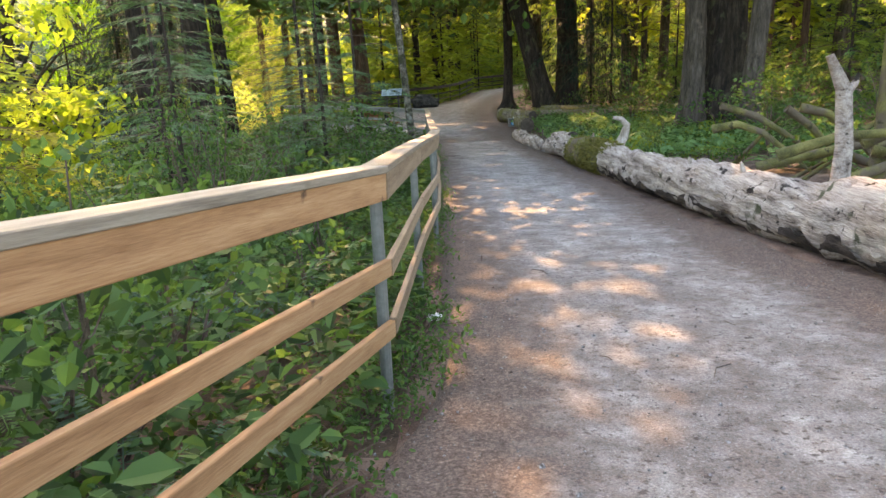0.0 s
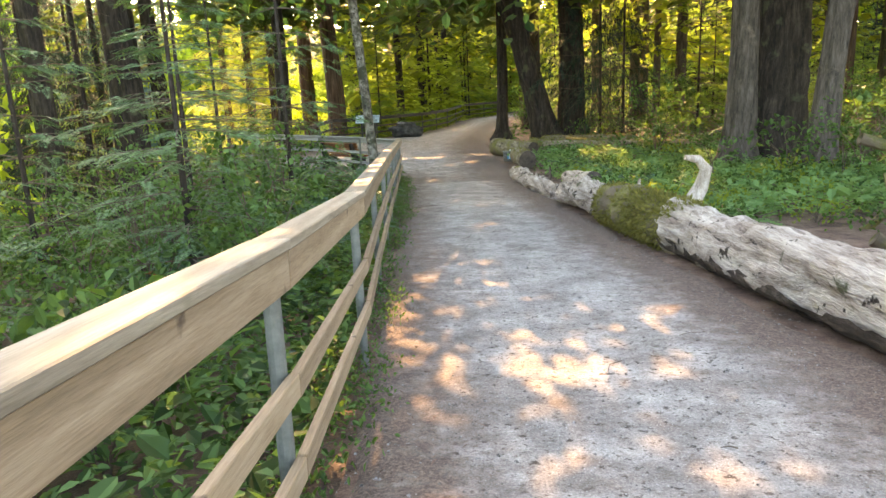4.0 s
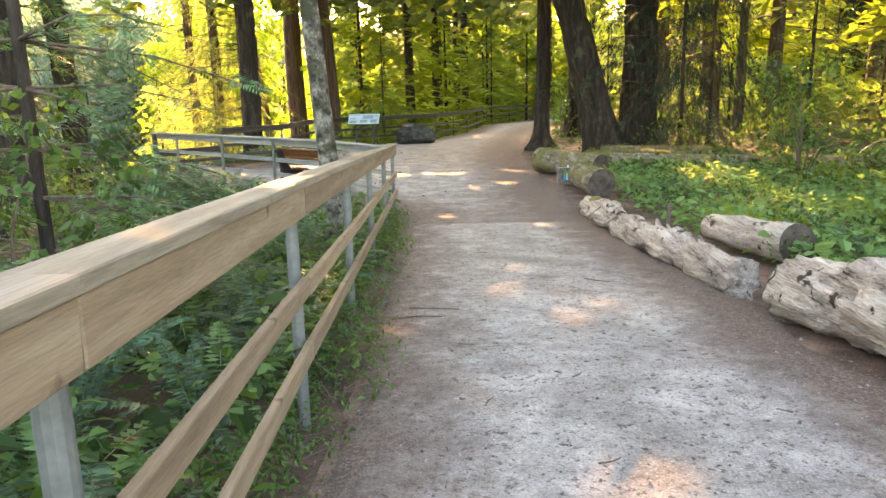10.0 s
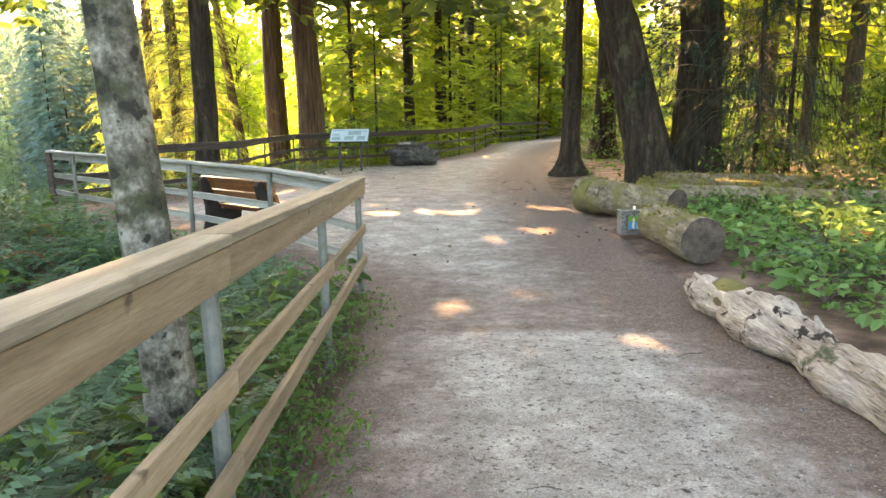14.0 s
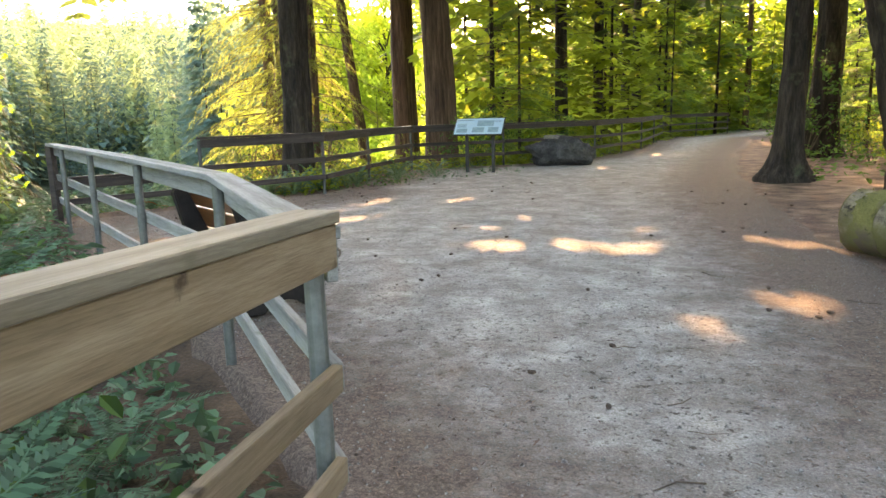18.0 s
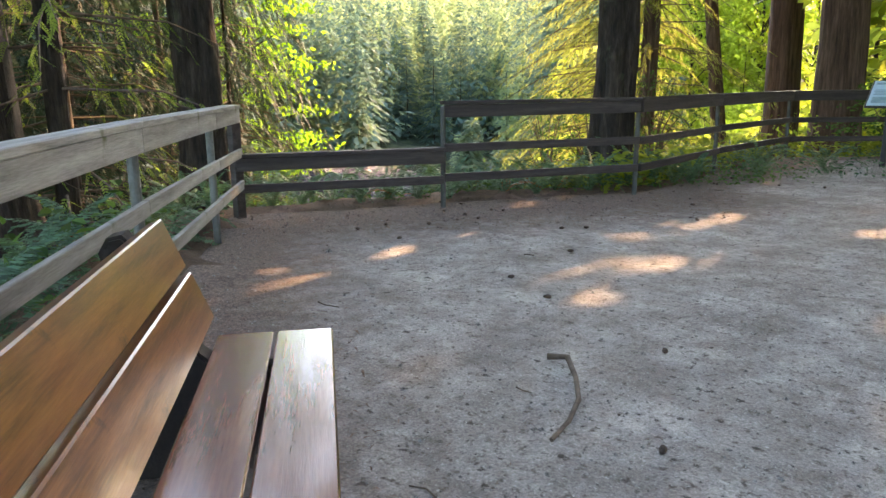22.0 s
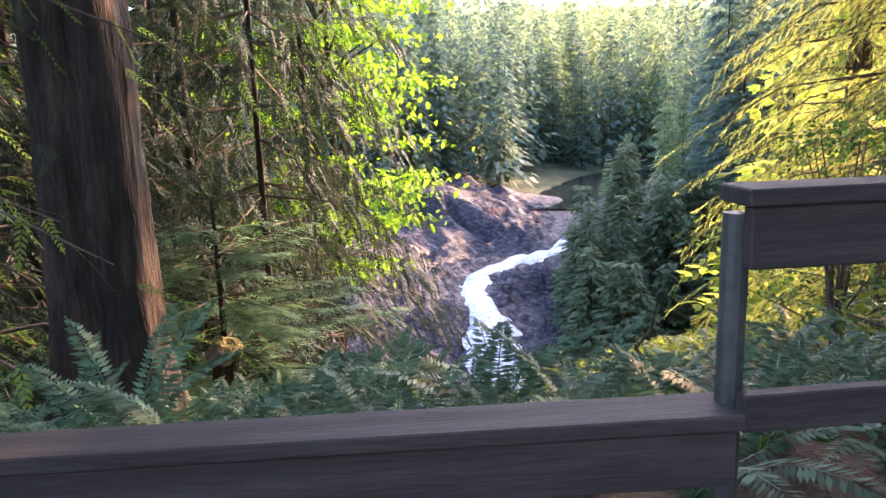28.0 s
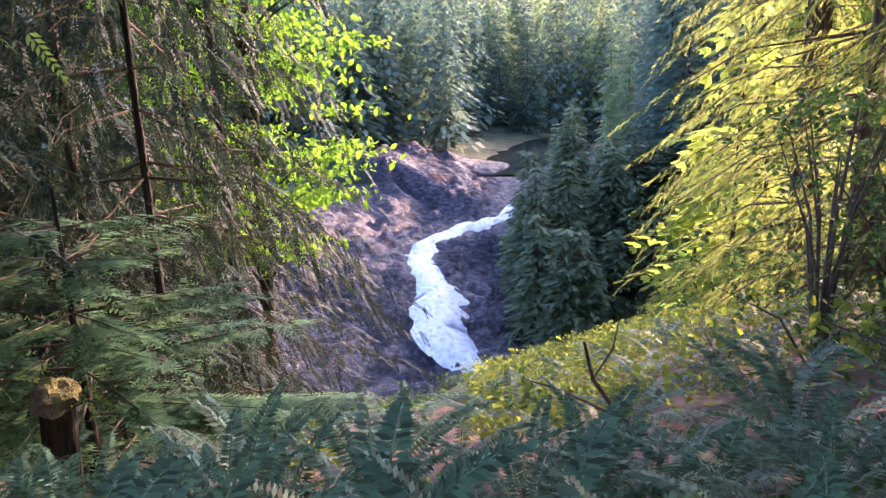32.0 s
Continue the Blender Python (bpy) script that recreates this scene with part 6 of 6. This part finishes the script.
def left_near(rs):
    y = rs.uniform(-3, 14) if rs.rand() < 0.72 else rs.uniform(14, 27.3)
    return left_edge(y) - 0.14 - 3.4 * rs.rand() ** 1.3, y


def left_deep(rs):
    y = rs.uniform(-4, 33)
    return left_edge(y) - (3 if y < 27 else 1.0) - 11 * rs.rand(), y


def right_side(rs):
    y = rs.uniform(17, 34)
    return float(np.interp(y, RY, RX)) + 0.9 + 8 * rs.rand(), y


def right_back(rs):
    y = rs.uniform(6, 60)
    return float(np.interp(y, RY, RX)) + (4.0 if y < 40 else 1.0) + 14 * rs.rand(), y


def lip(rs):
    u, v = 1.3 + 13.5 * rs.rand() ** 1.2, rs.uniform(-8, 9)
    return -7.9 - 0.766 * u + 0.643 * v, 35.0 + 0.643 * u + 0.766 * v


def lip_edge(rs):
    u, v = 1.1 + 2.0 * rs.rand() ** 1.3, rs.uniform(-6, 6)
    return -7.9 - 0.766 * u + 0.643 * v, 35.0 + 0.643 * u + 0.766 * v


def far_side(rs):
    y = rs.uniform(38, 66)
    return left_edge(y) - 0.3 - (7 if y > 47 else 1.6) * rs.rand() ** 1.5, y


carpet("leafy_undergrowth", 22000, 1, left_near, 0.085, "shrub", 0.55, "dense leafy green undergrowth behind the trail fence")


def corner_bed(rs):
    x = -1.7 - 7.6 * rs.rand()
    return x, 27.5 + (-1.53 - x) * 0.892 - 0.22 - 4.5 * rs.rand() ** 1.6


carpet("leafy_undergrowth", 3000, 8, corner_bed, 0.075, "fern", 0.42, "dense dark green undergrowth in the fence corner")
carpet("leafy_undergrowth", 11000, 2, left_deep, 0.13, "shrub", 0.7, "leafy green undergrowth deeper in the wood")
carpet("leafy_undergrowth", 15000, 3, right_side, 0.13, "fern_light", 0.38, "bright green low plants beside the logs")
carpet("leafy_undergrowth", 11000, 4, right_back, 0.13, "shrub", 0.6, "green understorey plants among the conifers")
carpet("leafy_undergrowth", 12000, 5, lip, 0.05, "fern", 0.24, "dense green plants on the gorge lip")
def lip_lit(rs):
    # Places for the sun-coloured plants that paint the lip's lit patch.
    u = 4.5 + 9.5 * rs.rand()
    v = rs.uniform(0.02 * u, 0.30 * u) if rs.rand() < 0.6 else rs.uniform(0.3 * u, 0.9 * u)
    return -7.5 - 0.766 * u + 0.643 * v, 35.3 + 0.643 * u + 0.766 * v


carpet("leafy_undergrowth", 11000, 12, lip_lit, 0.06, "shrub_lit", 0.40, "low plants on the gorge lip, sunlight in their yellow-green")
carpet("leafy_undergrowth", 4000, 9, lip_edge, 0.05, "shrub", 0.22, "small dark green plants at the foot of the low fence")
carpet("leafy_undergrowth", 10000, 6, far_side, 0.09, "shrub_lit", 0.5, "green plants behind the far fence, coloured as if sunlit")

# ---- small things on the trail ----
SR = random.Random(77)


def on_path(x, y):
    return float(trail_z(y)) + trail_bump(x, y)


def cone_mesh():
    bm = bmesh.new()
    bmesh.ops.create_icosphere(bm, subdivisions=2, radius=1)
    for v in bm.verts:
        k = 1 + 0.22 * math.sin(v.co.x * 14) * math.cos(v.co.y * 9 + v.co.z * 9)
        v.co = Vector((v.co.x * 0.028, v.co.y * 0.015, v.co.z * 0.013)) * k
    return bm_mesh("fir_cone", bm, M["cone"], True)


CONE = cone_mesh()
for (x, y) in [(-0.66, 29.84), (-3.29, 31.57), (-2.76, 34.13), (-2.0, 33.6), (-1.1, 29.3), (-0.65, 28.9), (-3.6, 33.2), (-4.6, 33.6), (-5.2, 34.8), (-3.15, 32.25), (-0.9, 31.2)] + [(SR.uniform(-6.5, 1.2), SR.uniform(30, 42)) for _ in range(24)] + [(SR.uniform(-7.9, -6.6), SR.uniform(34.2, 36.0)) for _ in range(10)] + [(SR.uniform(0.4, 1.8), SR.uniform(30, 39)) for _ in range(16)]:
    o = new("fir_cone", CONE)
    o.matrix_basis = pose(x, y, on_path(x, y) + 0.014, 0, 0, SR.uniform(0, 360))
    tagged(o, "small dark fir cone lying on the gravel", "cone", "fir cones")


def twig(pts, r, mat="twig", label="thin fallen twig lying on the trail"):
    v, f = tube([(x, y, on_path(x, y) + r + h) for x, y, h in pts], [r * (1 - 0.5 * i / len(pts)) for i in range(len(pts))], 6, 0.2)
    tagged(new("twig", mesh_np("twig", v, f, M[mat], True)), label, "twig", "twigs")


twig([(-3.98, 32.70, 0.02), (-3.89, 32.74, 0.03), (-3.74, 32.58, 0.02), (-3.61, 32.40, 0.01), (-3.53, 32.20, 0.005), (-3.50, 32.03, 0)], 0.016, label="curved bare stick lying on the gravel")
twig([(-0.72, 20.15, 0), (-0.52, 20.2, 0.0), (-0.33, 20.2, 0)], 0.008)
twig([(-0.62, 20.5, 0), (-0.2, 20.45, 0.0)], 0.006)
twig([(1.0, 21.6, 0), (1.1, 21.5, 0.0), (1.22, 21.42, 0)], 0.007)
for i in range(60):
    x, y = SR.uniform(-0.6, 2.2), SR.uniform(3, 40)
    if y > 30:
        x = SR.uniform(-6, 1.5)
    a, L = SR.uniform(0, 6.28), SR.uniform(0.08, 0.28)
    twig([(x, y, 0), (x + L * 0.5 * math.cos(a), y + L * 0.5 * math.sin(a), 0.004), (x + L * math.cos(a + 0.3), y + L * math.sin(a + 0.3), 0)], SR.uniform(0.002, 0.005))
pp = new("paper_scrap", lumpy("paper_scrap", 0.055, 0.045, 0.035, M["white"], 2.2, 2, 0.5))
pp.matrix_basis = pose(-0.29, 5.0, on_path(-0.29, 5.0) + 0.025)
tagged(pp, "crumpled white scrap at the trail's edge", "litter")


def scatter_stuff(name, n, fx, size, mat, label, cat, flat=0.5, stones=True):
    """Small loose pieces, joined."""
    rs = np.random.RandomState(len(name) * 7 + n)
    quads = []
    base = np.array([[(1, 0, 0), (0, 1, 0), (-0.8, 0.1, 0.0), (0, 0, 0.8)], [(1, 0, 0), (0, 0, 0.8), (-0.8, 0.1, 0), (0, -1, 0)]], float) if stones else np.array([kite(1, 0.14, 0.1)])
    pos = np.array([fx(rs) for _ in range(n)])
    fw = rs.normal(0, 1, (n, 3))
    fw[:, 2] *= 0.08
    up = np.tile([0, 0, 1.0], (n, 1)) + rs.normal(0, 0.12, (n, 3))
    q = scatter(base, pos, fw, up, size * rs.lognormal(0, 0.45, n))
    tagged(new(name, mesh_quads(name, q, M[mat])), label, cat, kind="stuff")


def anywhere(rs):
    y = rs.uniform(0, 48) if rs.rand() < 0.75 else rs.uniform(27, 40)
    x = rs.uniform(np.interp(y, PY, PL), np.interp(y, RY, RX))
    return (x, y, on_path(x, y) + 0.001)


def edges(rs):
    y = rs.uniform(1, 46) if rs.rand() < 0.6 else rs.uniform(28, 39)
    a, b = np.interp(y, PY, PL), np.interp(y, RY, RX)
    d = abs(rs.normal(0, 0.35 if y < 27 else 1.0))
    x = a + d - 0.15 if rs.rand() < 0.5 else b - d + 0.2
    return (x, y, on_path(x, y) + (0.002 if a + 0.1 < x < b - 0.1 else -0.015))


scatter_stuff("gravel_stones", 44000, anywhere, 0.0055, "stone", "loose grey gravel grains on the trail", "gravel")
scatter_stuff("needle_litter", 26000, edges, 0.033, "litter", "brown fallen needles and twigs along the trail's edges", "litter", stones=False)
scatter_stuff("edge_bark_bits", 2200, edges, 0.0055, "cone", "dark bark bits and small cones along the trail's edges", "litter")


def lip_ground(rs):
    u, v = rs.uniform(-1.2, 1.1), rs.uniform(-2.2, 4.2)
    x, y = -7.9 - 0.766 * u + 0.643 * v, 35.0 + 0.643 * u + 0.766 * v
    return (x, y, land1(x, y) + 0.03)


scatter_stuff("fence_litter", 9000, lip_ground, 0.03, "litter", "brown needles and twigs strewn under the low fence", "litter", stones=False)
scatter_stuff("fence_bark_bits", 900, lip_ground, 0.008, "cone", "dark bark chips strewn under the low fence", "litter")

# ---- gaps in the canopy, through which the low sun reaches the ground ----
GAPS = [(1.25, 5.8, 0.26, 0.26), (1.3, 4.6, 0.2, 0.18), (0.67, 5.86, 0.16, 0.1), (1.1, 10.7, 0.6, 0.12), (0.8, 20.35, 0.26, 0.13), (0.26, 27.3, 0.3, 0.34), (1.25, 27.35, 0.5, 0.36), (1.1, 25.7, 0.34, 0.2),
        (-0.9, 33.2, 1.5, 0.42), (1.0, 33.7, 1.2, 0.4), (-0.12, 30.0, 0.34, 0.18), (0.7, 30.5, 0.38, 0.16), (0.55, 31.05, 0.34, 0.12), (-3.05, 32.0, 0.34, 0.18), (-1.6, 31.7, 0.3, 0.1), (-2.1, 32.95, 0.42, 0.34), (-6.05, 35.8, 0.4, 0.2),
        (-6.4, 32.7, 0.35, 0.12), (-5.75, 31.5, 0.2, 0.15), (-7.95, 34.5, 0.4, 0.35), (-7.75, 35.55, 0.4, 0.35), (-7.0, 36.3, 0.7, 0.35), (-8.5, 35.2, 0.5, 0.3), (-6.6, 34.9, 0.35, 0.12), (-1.0, 37.6, 1.6, 0.14), (-2.0, 40.0, 1.4, 0.16), (0.6, 43.0, 1.3, 0.2), (-3.8, 29.7, 0.25, 0.15),
        (4.0, 8.0, 0.5, 1.0), (4.1, 5.2, 0.5, 0.8), (3.4, 33.4, 0.9, 0.4), (5.0, 29.6, 1.8, 1.4), (7.4, 31.5, 1.3, 1.0), (4.8, 25.6, 1.3, 1.4), (6.4, 22.6, 1.6, 1.1), (4.6, 19.6, 1.1, 0.8), (8.2, 26.8, 1.4, 1.2),
        (-10.5, 41.0, 2.6, 3.6), (14.0, 35.0, 3.0, 3.5), (20.0, 45.0, 4.0, 4.5), (12.5, 50.0, 3.0, 3.5), (10.0, 40.5, 2.0, 2.0), (13.0, 24.0, 2.5, 3.0), (8.0, 14.0, 2.0, 2.5), (-9.0, 14.0, 2.5, 3.0), (-13.0, 20.0, 3.5, 3.5), (-7.0, 7.0, 1.5, 2.0), (-13.0, 9.0, 4.0, 4.0), (-20.0, 14.0, 5.0, 5.0)]


def open_canopy():
    """Takes the leaves out of the crowns where they stand between the sun and a gap's patch of ground."""
    sx, sy, sz = SUN_DIR
    for ob in list(bpy.data.objects):
        if not ob.name.startswith("crown") or ob.parent is None:
            continue
        m = np.array(ob.parent.matrix_basis @ ob.matrix_basis)
        if not (-30 < m[0, 3] < 30 and 2 < m[1, 3] < 115):
            continue
        me = ob.data
        co = np.empty(len(me.vertices) * 3, np.float32)
        me.vertices.foreach_get("co", co)
        if len(me.vertices) > 600000:
            continue
        q = co.reshape(-1, 4, 3)
        c = q.mean(1) @ m[:3, :3].T + m[:3, 3]
        cut = np.zeros(len(c), bool)
        for gx_, gy_, rx, ry in GAPS:
            h = c[:, 2] - float(trail_z(gy_))
            px, py_ = c[:, 0] - sx / sz * h, c[:, 1] - sy / sz * h
            rag = 1 + 0.3 * np.sin(px * 5.3 + py_ * 2.1) + 0.3 * np.sin(px * 9.1 - py_ * 7.7)
            cut |= (((px - gx_) / (rx + 0.04)) ** 2 + ((py_ - gy_) / (ry + 0.06)) ** 2 < rag) & (h > 2.2)
        if cut.any() and not cut.all():
            ob.data = mesh_quads("crown", q[~cut], me.materials[0])


open_canopy()
